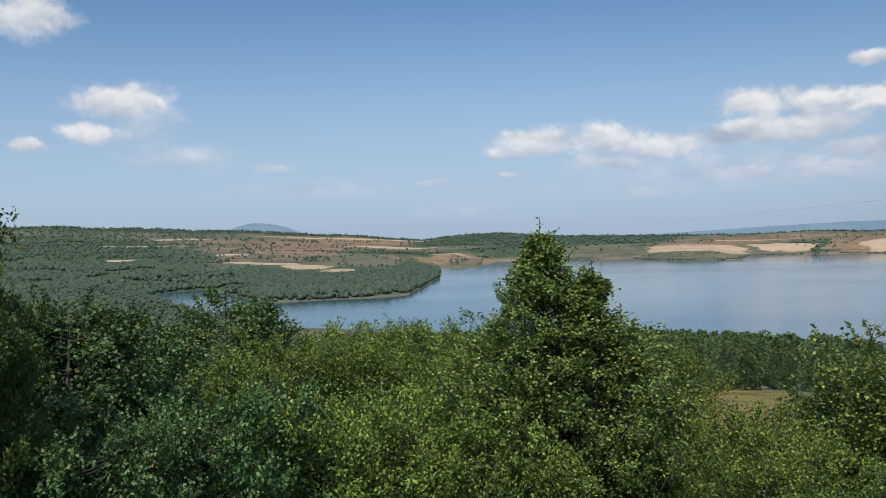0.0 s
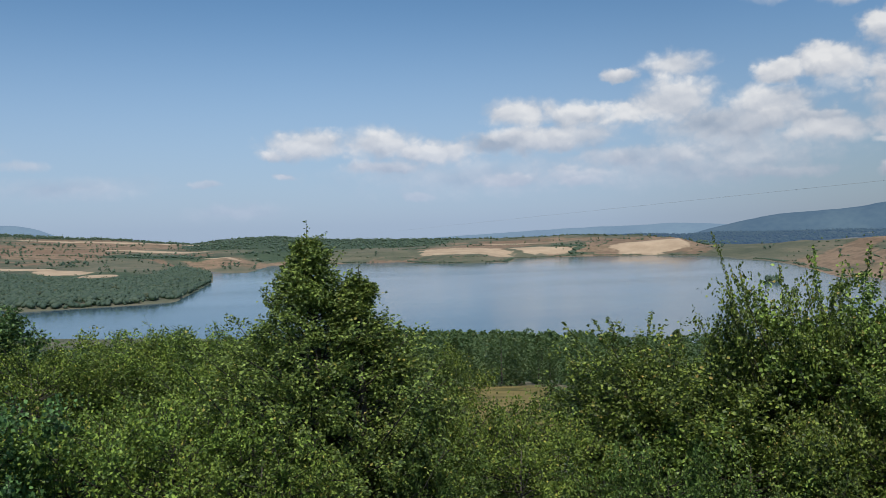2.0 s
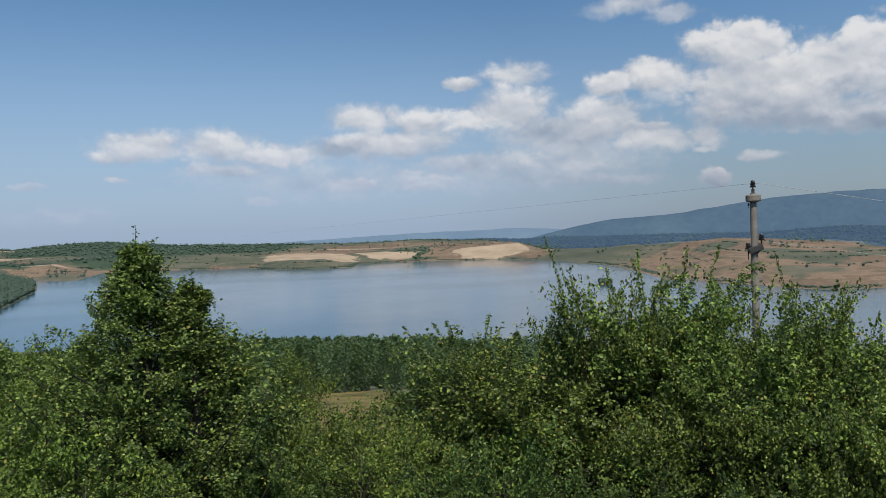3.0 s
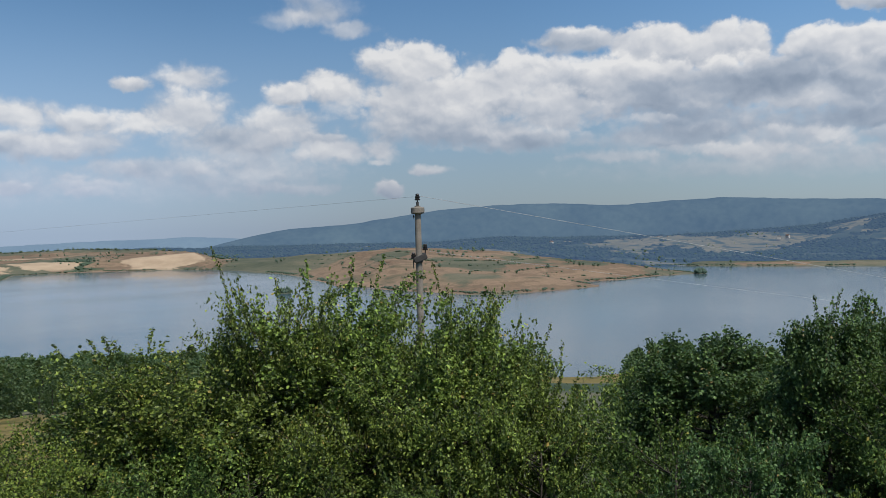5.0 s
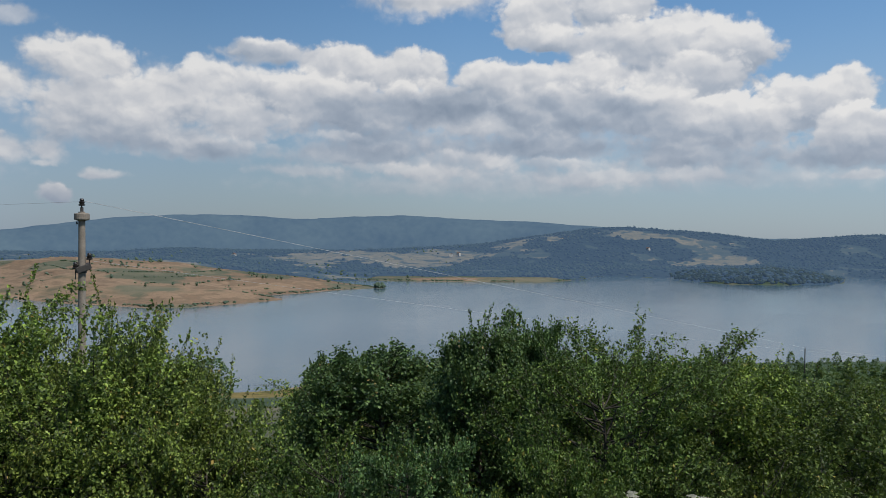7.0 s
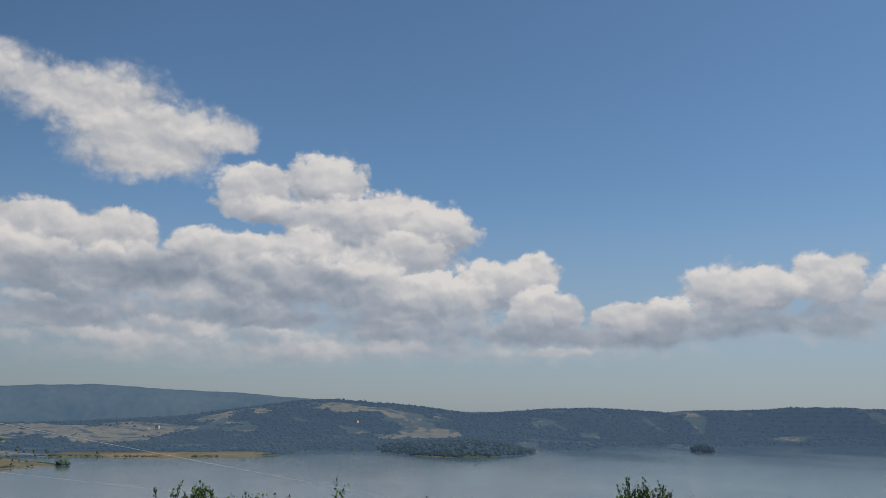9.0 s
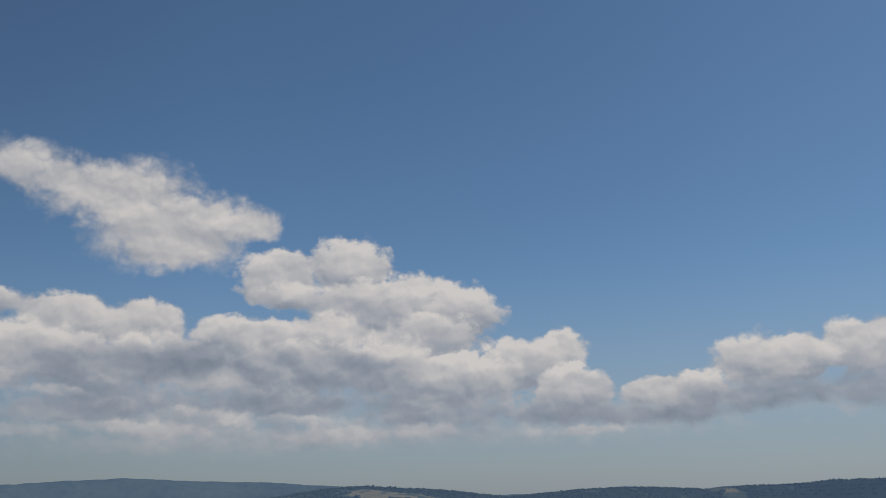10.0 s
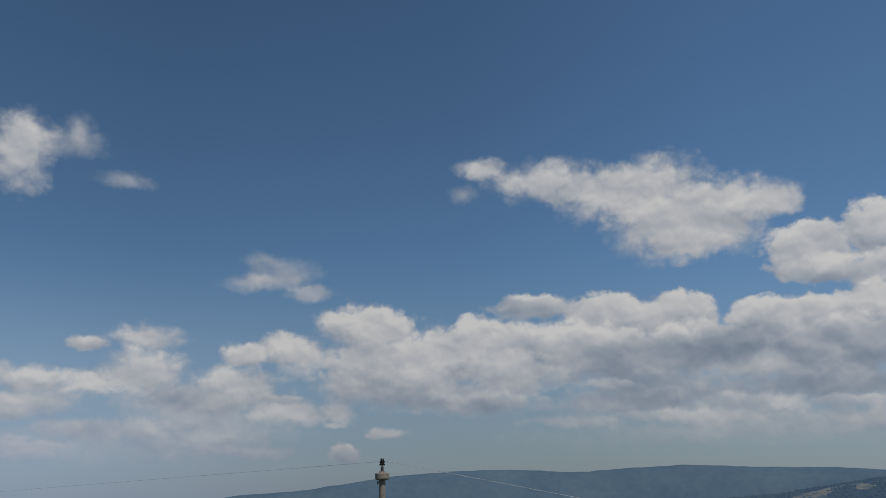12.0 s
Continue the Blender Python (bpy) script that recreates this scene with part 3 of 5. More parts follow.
STUBBLE = [(16.2, 2060, 3.0, 110), (21.3, 2150, 2.1, 70), (28.2, 2150, 2.4, 90), (-3.5, 2350, 3.2, 40), (0.2, 2010, 1.4, 26), (-13, 1690, 1.3, 62), (-11, 1630, 1.6, 52), (-9, 1565, 1.6, 44), (-7.1, 1490, 1.3, 32), (20, 2440, 3.4, 40), 
           (-19.6, 2280, 2.0, 22), (-17, 2600, 2.2, 30), (-6, 2790, 6.5, 36), (-13.8, 1960, 1.2, 24), (-20.5, 1790, 0.9, 22)]
FOREST = [(100, 640, 16, 300), (1.0, 2640, 3.2, 300), (5.5, 2560, 5.0, 400), (11, 2640, 4.2, 320), (-24, 1700, 9, 900), (-8, 1330, 9.5, 230), (-10, 3350, 20, 420), (7, 2850, 9, 210), (-3, 2050, 4, 90), (33, 2500, 3, 220), (50, 2400, 12, 480), (75, 2700, 8, 420), (4.5, 2130, 3.2, 90), (23.2, 2190, 1.8, 110), (12, 2480, 2.2, 120),
          (86.5, 2130, 5.5, 190), (68.5, 2030, 5, 110), (76, 2330, 6, 130), (98, 3600, 14, 700), (108, 3350, 14, 520), (85, 3300, 12, 420), (60, 3800, 40, 450), (20, 400, 60, 240), (80, 400, 45, 230)]


def zone(az, r, spots):
    v = np.zeros(az.shape)
    for a, rr, w, h in spots:
        v = np.maximum(v, 1.25 - np.hypot((az - a) / w, (r - rr) / h) * 0.75)
    return np.clip(v, 0, 1)


def mesh_from(name, verts, faces, mats, smooth=False, per_face=None):
    me = bpy.data.meshes.new(name)
    me.from_pydata(verts if isinstance(verts, list) else verts.tolist(), [], faces if isinstance(faces, list) else faces.tolist())
    for m in mats:
        me.materials.append(m)
    if per_face is not None:
        me.polygons.foreach_set("material_index", per_face)
    if smooth:
        me.polygons.foreach_set("use_smooth", [True] * len(me.polygons))
    me.update()
    return me


def part(name, me, parent, label=""):
    ob = new(name, me)
    ob.parent = parent
    return tagged(ob, label)


def hills_start(az):
    """How far off the wooded hills behind the far shore begin."""
    first = np.interp(az, CREST_AZ, CREST_R) + 80
    return np.where(az < 59, first, np.minimum(first, np.interp(az, [59, 77, 79, 91, 92, 96, 125], [1930, 1930, 2000, 2000, 2200, 2650, 3000])))


def build_ground():
    azs = np.concatenate([np.arange(-36, 126, 0.3), np.arange(126, 324, 4.0)])
    rs = np.concatenate([[1.5], np.geomspace(3, 60, 26)[:-1], np.geomspace(60, 900, 60)[:-1], np.linspace(900, 2700, 110)[:-1], np.linspace(2700, 4900, 50)])
    A, R = np.meshgrid(azs, rs, indexing="ij")
    X, Y = polar(A, R)
    Z, D = land_height(X, Y)
    na, nr = A.shape
    verts = np.stack([X, Y, Z], -1).reshape(-1, 3)
    i = np.arange(na * nr).reshape(na, nr)
    j = np.roll(i, -1, 0)
    quads = np.stack([i[:, :-1], j[:, :-1], j[:, 1:], i[:, 1:]], -1).reshape(-1, 4)
    centre = len(verts)
    verts = np.vstack([verts, [[0, 0, EYE_Z - 1.65]]])
    faces = quads.tolist() + [[int(i[a, 0]), int(j[a, 0]), centre][::-1] for a in range(na)]
    wrapped = (A + 180) % 360 - 180
    beyond = (wrapped > 25.2) & (wrapped < 131) & (R > np.interp(wrapped, CREST_AZ, CREST_R) + 120)
    beyond |= (wrapped > 66) & (wrapped < 131) & (R > hills_start(wrapped) + 40) & (D > 12)
    verts[:-1, 2] -= 12.0 * beyond.ravel()
    me = mesh_from("ground", verts, faces, [LAND], smooth=True)
    patches = np.array([noise.fractal(Vector((x * 0.0045, y * 0.0045, 9.0)), 0.7, 2.0, 3) for x, y in zip(X.ravel(), Y.ravel())]).reshape(X.shape)
    dry = zone(wrapped, R, DRY) * np.clip(0.88 + 1.45 * patches, 0, 1)
    wood = zone(wrapped, R, FOREST) * (dry < 0.85)
    lea = zone(wrapped, R, MEADOW)
    wood = wood * (1 - lea)
    sand = np.clip(1 - np.abs(D - 2) / 4, 0, 1) * np.where(R < 600, 0.6, 0.22) * (D > -3)
    col = np.zeros((len(verts), 4))
    col[:-1] = np.stack([dry, wood, sand, np.ones_like(dry)], -1).reshape(-1, 4)
    at = me.color_attributes.new("cover", "FLOAT_COLOR", "POINT")
    at.data.foreach_set("color", col.ravel())
    for title, share in (("lea", lea), ("stubble", zone(wrapped, R, STUBBLE))):
        field = np.zeros(len(verts))
        field[:-1] = share.ravel()
        me.attributes.new(title, "FLOAT", "POINT").data.foreach_set("value", field)
    ob = new("ground", me)
    return tagged(ob, "rolling land with dry pasture, green hollows and woods round a lake", "ground", kind="structure")


build_ground()


def build_water():
    bm = bmesh.new()
    bmesh.ops.create_circle(bm, cap_ends=True, segments=96, radius=4890)
    me = bpy.data.meshes.new("water")
    bm.to_mesh(me)
    bm.free()
    me.materials.append(WATER)
    return tagged(new("water", me), "calm grey-blue lake water reflecting the cloudy sky", "lake", kind="structure")


build_water()

# far blue mountains: heading and elevation of their crests
RANGE = [(27, -1.6), (30, -1.2), (33, -0.45), (35.6, 0.08), (40, 0.36), (43, 0.80), (46, 1.22), (50, 1.47), (53.3, 1.52), (57.2, 1.30), (61.3, 1.54), (64.4, 1.66), (68.5, 1.44), (72.7, 1.34), (76, 1.10), (80, 0.9), (86, 0.4), (90, 0.4), (104, 0.5), (130, 0.4)]
PALE_RANGE = [(-30, -1.5), (-15, -0.6), (-13.4, 0.46), (-11.9, 0.62), (-10, 0.2), (-8, -0.8), (8, -1.3), (15, -0.85), (20, -0.62), (24, -0.46), (27.5, -0.40), (29.5, -0.28), (33, -0.45), (36, -1), (90, -0.5), (92, 0.5), (95, 0.84), (98, 0.6), (101, 0.2), (110, -0.5)]


def build_range(crest, far, mat, label):
    az = np.arange(crest[0][0], crest[-1][0], 0.2)
    el = np.interp(az, [a for a, e in crest], [e for a, e in crest])
    el = np.convolve(np.pad(el, 4, "edge"), np.ones(9) / 9, "valid")
    el = el + np.array([noise.fractal(Vector((a * 0.9, 3.1, 0)), 0.8, 2.0, 4) for a in az]) * 0.035
    crest_z = EYE_Z + far * np.tan(np.radians(el))
    rows = []
    for back, share in ((250, 0.0), (180, 0.45), (100, 0.8), (40, 0.94), (0, 1.0), (-60, 0.9), (-120, 0.5)):
        x, y = polar(az, far - back)
        rows.append(np.stack([x, y, np.maximum(crest_z * share, -5) if share < 1 else crest_z], -1))
    v = np.concatenate(rows)
    n = len(az)
    faces = [[k * n + i, k * n + i + 1, (k + 1) * n + i + 1, (k + 1) * n + i] for k in range(len(rows) - 1) for i in range(n - 1)]
    me = mesh_from("backdrop", v, faces, [mat], smooth=True)
    return tagged(new("backdrop", me), label, "mountains", kind="structure")


build_range(RANGE, 4650, HAZE_RIDGE, "blue forested mountain range far beyond the lake")
build_range(PALE_RANGE, 4850, PALE_HAZE_RIDGE, "pale blue mountains on the horizon")

# ---- trees ----


def unit(v):
    return v / np.maximum(np.linalg.norm(v, axis=-1, keepdims=True), 1e-9)


def tubes(paths, sides):
    """One mesh of tapered tubes: each path is a list of (x, y, z, radius)."""
    verts, faces = [], []
    ring = np.stack([np.cos(np.arange(sides) / sides * 2 * math.pi), np.sin(np.arange(sides) / sides * 2 * math.pi)], -1)
    for path in paths:
        p = np.array(path, float)
        t = unit(np.gradient(p[:, :3], axis=0))
        side = unit(np.cross(t, [0.31, 0.77, 0.05]))
        other = np.cross(t, side)
        start = len(verts)
        for q, a, b in zip(p, side, other):
            verts.extend((q[:3] + q[3] * (c * a + s * b)).tolist() for c, s in ring)
        for i in range(len(p) - 1):
            for j in range(sides):
                a, b = start + i * sides + j, start + i * sides + (j + 1) % sides
                faces.append([a, b, b + sides, a + sides])
        verts.append(p[-1, :3].tolist())
        faces.extend([start + (len(p) - 1) * sides + j, start + (len(p) - 1) * sides + (j + 1) % sides, len(verts) - 1] for j in range(sides))
    return verts, faces


def leaves(rng, base, along, size, droop, broad, flat=0.72):
    """Folded kite-shaped leaves; base points, the ways they point, their lengths."""
    n = len(base)
    d = unit(along + rng.normal(0, 0.35, (n, 3)) + np.array([0, 0, -droop]))
    up = unit(rng.normal(0, flat, (n, 3)) + np.array([0, 0, 1.0]))
    side = unit(np.cross(d, up))
    nor = np.cross(side, d)
    s = (size * rng.uniform(0.65, 1.2, n))[:, None]
    mid = base + d * s * 0.45
    v = np.stack([base, mid + side * s * broad + nor * s * 0.10, base + d * s - nor * s * 0.06, mid - side * s * broad + nor * s * 0.10], 1).reshape(-1, 3)
    i = np.arange(n)[:, None] * 4
    f = np.concatenate([i + np.array([0, 2, 1]), i + np.array([0, 3, 2])])
    return v, f


def tree_kind(seed, height, radius, profile, limbs, twigs, per_twig, leaf, leaf_mat, shoots=10, rise=0.5, droop=0.25, broad=0.3, stems=1, twig_len=0.55, low=0.12, crown_top=0.95, shoot=(0.05, 0.12), leader=0.0, flat=0.72, tight=0.05):
    """Meshes of one kind of tree: stem, limbs and crown. profile(h) is the crown's share of radius at share h of the height."""
    rng = np.random.default_rng(seed)
    stem_paths, limb_paths, lb, la, ls = [], [], [], [], []
    for s in range(stems):
        a0 = rng.uniform(0, 6.28)
        spread = 0.0 if stems == 1 else radius * rng.uniform(0.15, 0.4)
        n = 9
        hs = np.linspace(0, 1, n)
        top_h = height * min(1.0, crown_top + 0.04) * (1 if s == 0 else rng.uniform(0.8, 0.97))
        wob = np.cumsum(rng.normal(0, 0.02 * height / n * 3, (n, 2)), 0)
        path = np.stack([spread * hs * math.cos(a0) + wob[:, 0], spread * hs * math.sin(a0) + wob[:, 1], hs * top_h, 0.016 * height * (1.02 - hs) ** 0.9 / stems ** 0.4 + 0.006], -1)
        stem_paths.append(path)
        for _ in range(limbs // stems):
            h = low + (crown_top - low) * rng.uniform(0, 1) ** 0.75
            o = np.array([np.interp(h * height, path[:, 2], path[:, c]) for c in range(3)])
            reach = radius * profile(h) * rng.uniform(0.75, 1.12)
            a = rng.uniform(0, 6.28)
            climb = reach * rise * rng.uniform(0.4, 1.5)
            m = 6
            ts = np.linspace(0, 1, m)
            wl = np.cumsum(rng.normal(0, 0.035 * reach, (m, 3)), 0) * ts[:, None]
            ray_xy = np.array([math.cos(a), math.sin(a), 0])
            lp = o + ray_xy * (reach * ts)[:, None] + np.array([0, 0, 1]) * (climb * ts ** 1.4)[:, None] + wl
            limb_paths.append(np.column_stack([lp, 0.0040 * height * (1.05 - ts) * (0.4 + 0.6 * reach / radius) / stems ** 0.3 + 0.003]))
            for _ in range(twigs):
                t = 0.3 + 0.7 * rng.uniform(0, 1) ** 0.6
                q = np.array([np.interp(t, ts, lp[:, c]) for c in range(3)])
                w = unit(ray_xy * rng.uniform(0.1, 1.0) + rng.normal(0, 0.5, 3) + np.array([0, 0, rise * 1.1]))
                length = twig_len * rng.uniform(0.5, 1.25) * min(1.0, 0.55 + profile(h))
                if rng.uniform() < 0.3:
                    limb_paths.append(np.column_stack([q + w * (length * np.linspace(0, 1, 3))[:, None], [0.006, 0.004, 0.002]]))
                k = np.linspace(0.1, 1, per_twig)
                bend = np.array([0, 0, -0.22]) * length
                pts = q + w * (length * k)[:, None] + bend * (k ** 2)[:, None]
                lb.append(pts + rng.normal(0, tight, pts.shape) * (1.25 - 0.6 * k)[:, None])
                la.append(unit(w * 0.8 + rng.normal(0, 0.8, pts.shape)))
                ls.append(np.full(per_twig, leaf))
    # upright shoots that stand out of the crown
    for _ in range(shoots):
        h = rng.uniform(0.62, 1.0) * crown_top
        a, rr = rng.uniform(0, 6.28), radius * profile(h) * rng.uniform(0.1, 0.85)
        path = stem_paths[rng.integers(len(stem_paths))]
        o = np.array([np.interp(h * height, path[:, 2], path[:, c]) for c in range(3)]) + np.array([rr * math.cos(a), rr * math.sin(a), 0.3 * radius * profile(h)])
        length = height * (shoot[0] + (shoot[1] - shoot[0]) * rng.uniform(0, 1) ** 1.8)
        w = unit(np.array([0.3 * math.cos(a), 0.3 * math.sin(a), 1.0]) + rng.normal(0, 0.08, 3))
        lean = np.array([math.cos(a), math.sin(a), 0]) * length * rng.uniform(0.0, 0.25)
        ts = np.linspace(0, 1, 4)
        limb_paths.append(np.column_stack([o + w * (length * ts)[:, None] + lean * (ts ** 2)[:, None], [0.011, 0.008, 0.005, 0.003]]))
        cnt = int(length / 0.011)
        k = np.linspace(0.05, 1, cnt)
        pts = o + w * (length * k)[:, None] + lean * (k ** 2)[:, None] + rng.normal(0, 0.035, (cnt, 3)) * (1.3 - k)[:, None]
        lb.append(pts)
        la.append(unit(w * 0.4 + rng.normal(0, 0.7, pts.shape)))
        ls.append(np.full(cnt, leaf * 0.85))
    if leader:
        tip = stem_paths[0][-1, :3]
        cnt = int(leader * height / 0.016)
        k = np.linspace(-0.6, 1, cnt)
        pts = tip + np.array([0.02, 0.01, 1.0]) * (leader * height * k)[:, None] + rng.normal(0, 0.035, (cnt, 3)) * (1.3 - np.clip(k, 0, 1))[:, None]
        limb_paths.append(np.column_stack([tip + np.array([0.02, 0.01, 1.0]) * (leader * height * np.linspace(0, 1, 4))[:, None], [0.010, 0.007, 0.004, 0.002]]))
        lb.append(pts)
        la.append(unit(np.array([0, 0, 0.3]) + rng.normal(0, 0.7, pts.shape)))
        ls.append(np.full(cnt, leaf * 0.9))
    lb, la, ls = np.concatenate(lb), np.concatenate(la), np.concatenate(ls)
    v, f = leaves(rng, lb, la, ls, droop, broad, flat)
    crown = mesh_from("crown", v, f, [leaf_mat])
    stem = mesh_from("trunk", *tubes(stem_paths, 8), [BARK], smooth=True)
    limb = mesh_from("branchwork", *tubes(limb_paths, 3), [TWIG], smooth=True)
    return dict(top=float(np.percentile(v[:, 2], 99.99)), radius=radius, stem=stem, limb=limb, crown=crown)


def dome(h):
    return math.sqrt(max(0.0, 1 - ((h - 0.42) / 0.60) ** 2)) if h > 0.42 else 0.72 + 0.28 * h / 0.42


def spire(h):
    return max(0.02, (1 - h) ** 0.85 * 1.3 if h > 0.3 else 0.95)


def flame(h):
    return max(0.04, (1 - h) ** 0.62 * 1.38 if h > 0.4 else 0.8 + 0.5 * h)


def egg(h):
    return max(0.12, math.sin(min(1, (h + 0.12) / 1.1) * math.pi) ** 0.7)


def cone(h):
    return max(0.012, min(1.05, 1.7 * (1 - h) ** 1.2))


KINDS = {
    "birch": [tree_kind(s, 6.0, 2.5, dome, 84, 23, 22, 0.060, LEAF_BIRCH, 44, 0.55, broad=0.36, twig_len=0.46, low=0.25, tight=0.06) for s in (1, 2, 3)],
    "elm": [tree_kind(s, 6.0, 2.5, dome, 76, 18, 24, 0.064, LEAF_ELM, 30, 0.6, broad=0.34, twig_len=0.52, low=0.25, crown_top=0.86, shoot=(0.06, 0.14)) for s in (6, 7)],
    "pear": [tree_kind(s, 7.0, 1.7, dome, 84, 15, 24, 0.078, LEAF_PEAR, 38, 0.75, 0.45, 0.38, stems=3, twig_len=0.58, low=0.20, crown_top=0.70, shoot=(0.07, 0.30), tight=0.055) for s in (11, 12, 13)],
    "maple": [tree_kind(s, 7.0, 2.2, flame, 90, 19, 23, 0.072, LEAF_DARK, 40, 0.45, 0.45, 0.46, twig_len=0.42, low=0.25, crown_top=0.90, shoot=(0.05, 0.11), flat=0.6, tight=0.07) for s in (21, 22)],
    "aspen": [tree_kind(31, 9.0, 3.0, cone, 240, 12, 21, 0.066, LEAF_ASPEN, 44, 0.75, 0.4, 0.38, low=0.06, twig_len=0.48, crown_top=0.985, shoot=(0.03, 0.08), leader=0.05), tree_kind(32, 8.0, 1.7, cone, 100, 12, 21, 0.066, LEAF_ASPEN, 26, 0.75, 0.4, 0.38, low=0.06, twig_len=0.42, crown_top=0.985, shoot=(0.03, 0.07), leader=0.035)],
    "thorn": [tree_kind(41, 6.0, 2.0, flame, 120, 24, 22, 0.068, LEAF_WARM, 36, 0.6, stems=2, twig_len=0.42, low=0.25, crown_top=0.9, shoot=(0.05, 0.13))],
    "young_birch": [tree_kind(s, 6.0, 2.5, dome, 54, 15, 18, 0.082, LEAF_BIRCH, 24, 0.5, broad=0.36, low=0.25, twig_len=0.6) for s in (4, 5)],
    "young_pear": [tree_kind(s, 7.0, 2.6, dome, 54, 15, 18, 0.086, LEAF_PEAR, 24, 0.6, broad=0.36, low=0.25, twig_len=0.65) for s in (14, 15)],
    "young_maple": [tree_kind(24, 7.0, 2.4, egg, 52, 14, 16, 0.115, LEAF_DARK, 14, 0.45, 0.4, 0.44, low=0.25, flat=0.6)],
}
LOW_KINDS = {
    "birch": [tree_kind(s, 3.4, 2.0, dome, 50, 15, 20, 0.058, LEAF_BIRCH, 34, 0.45, broad=0.36, twig_len=0.42, low=0.12) for s in (8, 9)],
    "elm": [tree_kind(s, 3.4, 2.0, dome, 44, 14, 21, 0.068, LEAF_ELM, 30, 0.5, broad=0.34, twig_len=0.46, low=0.12) for s in (16, 17)],
    "pear": [tree_kind(18, 3.4, 2.0, dome, 60, 15, 21, 0.066, LEAF_PEAR, 30, 0.6, 0.45, 0.38, twig_len=0.5, low=0.12)],
    "maple": [tree_kind(25, 3.4, 1.9, dome, 60, 16, 22, 0.064, LEAF_DARK, 20, 0.45, 0.4, 0.44, twig_len=0.38, low=0.12, flat=0.6)],
}
NAMES = {"birch": ("birch_tree", "bushy birch tree with small yellow-green leaves on the slope", "tree"),
         "pear": ("wild_pear_tree", "wild pear tree with glossy green leaves and long upright shoots", "tree"),
         "elm": ("elm_tree", "bushy young elm tree with dense mid-green leaves", "tree"),
         "maple": ("maple_tree", "dark green broad-leaved maple tree among lighter bushes", "tree"),
         "aspen": ("aspen_tree", "tall pointed aspen tree standing above the bushes", "tree"),
         "thorn": ("hawthorn_tree", "hawthorn tree with leaves turning yellow and brown", "tree")}
for young in ("birch", "pear", "maple"):
    NAMES["young_" + young] = NAMES[young]
counter = {}


def plant(kind, az, r, el, wide=1.0, spin=None):
    """A tree of a kind at that heading and distance, its top at that elevation from the eye."""
    c = counter.get(kind, 0)
    counter[kind] = c + 1
    z0 = ground_at(az, r)
    tall = EYE_Z + r * math.tan(radians(el)) - z0
    shapes = LOW_KINDS.get(kind, KINDS[kind]) if tall < 4.6 else KINDS[kind]
    shape = shapes[c % len(shapes)]
    if tall < 0.8:
        return None
    x, y = spot(az, r)
    name, label, cat = NAMES[kind]
    root = tagged(new(name), label, cat, group="trees on the slope")
    part("trunk", shape["stem"], root)
    part("branchwork", shape["limb"], root)
    part("crown", shape["crown"], root)
    sz = tall / shape["top"]
    sxy = wide * max(0.55, sz ** 0.6)
    turn = spin if spin is not None else (c * 137.5) % 360
    root.matrix_world = Matrix.LocRotScale((float(x), float(y), z0 - 0.05), Euler((0, 0, radians(turn))), (sxy, sxy, sz))
    return root


# the trees in front, as they stand from one end of the view to the other: kind, heading, distance, elevation of the top, width
FRONT_WEST = [("thorn", -30.4, 9.5, 3.9, 0.6), ("maple", -23.2, 12, -2.6, 1.0), ("maple", -19.4, 15, -4.4, 1.0), ("maple", -13.9, 22, -3.3, 1.1), ("birch", -10.5, 17, -5.7, 0.9),
              ("birch", -6.5, 19, -5.2, 1.0), ("birch", -3, 18, -5.6, 1.0), ("birch", 0.8, 17, -5.6, 0.9), ("aspen", 6.6, 12.6, 0.2, 1.05), ("aspen", 9.2, 12.3, -2.4, 1.2),
              ("birch", 12.4, 16, -7.0, 0.8), ("birch", 3.2, 13.5, -7.6, 0.8), ("birch", -8.5, 12, -8.6, 0.9), ("maple", -15.5, 11, -8.6, 0.8), ("elm", 11.2, 12.8, -8.6, 0.7)]
FRONT_MID = [("birch", -2, 11.5, -10.2, 0.9), ("birch", 2.6, 11.0, -11.5, 0.8), ("elm", 13.2, 11.6, -13.0, 0.7), ("birch", 16.6, 13.5, -12.2, 0.85), ("birch", 21.8, 14, -12.0, 0.85), ("birch", 19.2, 12.2, -12.7, 0.9), ("birch", 24.2, 14.5, -10.6, 0.8), ("birch", 13.9, 13.5, -10.8, 0.8), ("pear", 27.6, 15.5, -5.9, 1.0),
             ("pear", 31, 15, -5.9, 1.1), ("pear", 35.8, 15, -1.0, 0.62), ("pear", 39.4, 15.3, -1.6, 0.95), ("pear", 43.2, 14.6, -3.6, 0.95), ("pear", 46.6, 15, -2.0, 0.60),
             ("pear", 50.4, 14, -6.2, 0.75), ("elm", 28.4, 11.5, -13.0, 0.7), ("pear", 33.0, 13, -10.8, 0.9), ("pear", 41.2, 13, -9.2, 0.8), ("pear", 46.4, 13, -7.8, 0.8), ("elm", 37.5, 10.8, -15.6, 0.8), ("elm", 46, 10.6, -15.6, 0.8)]
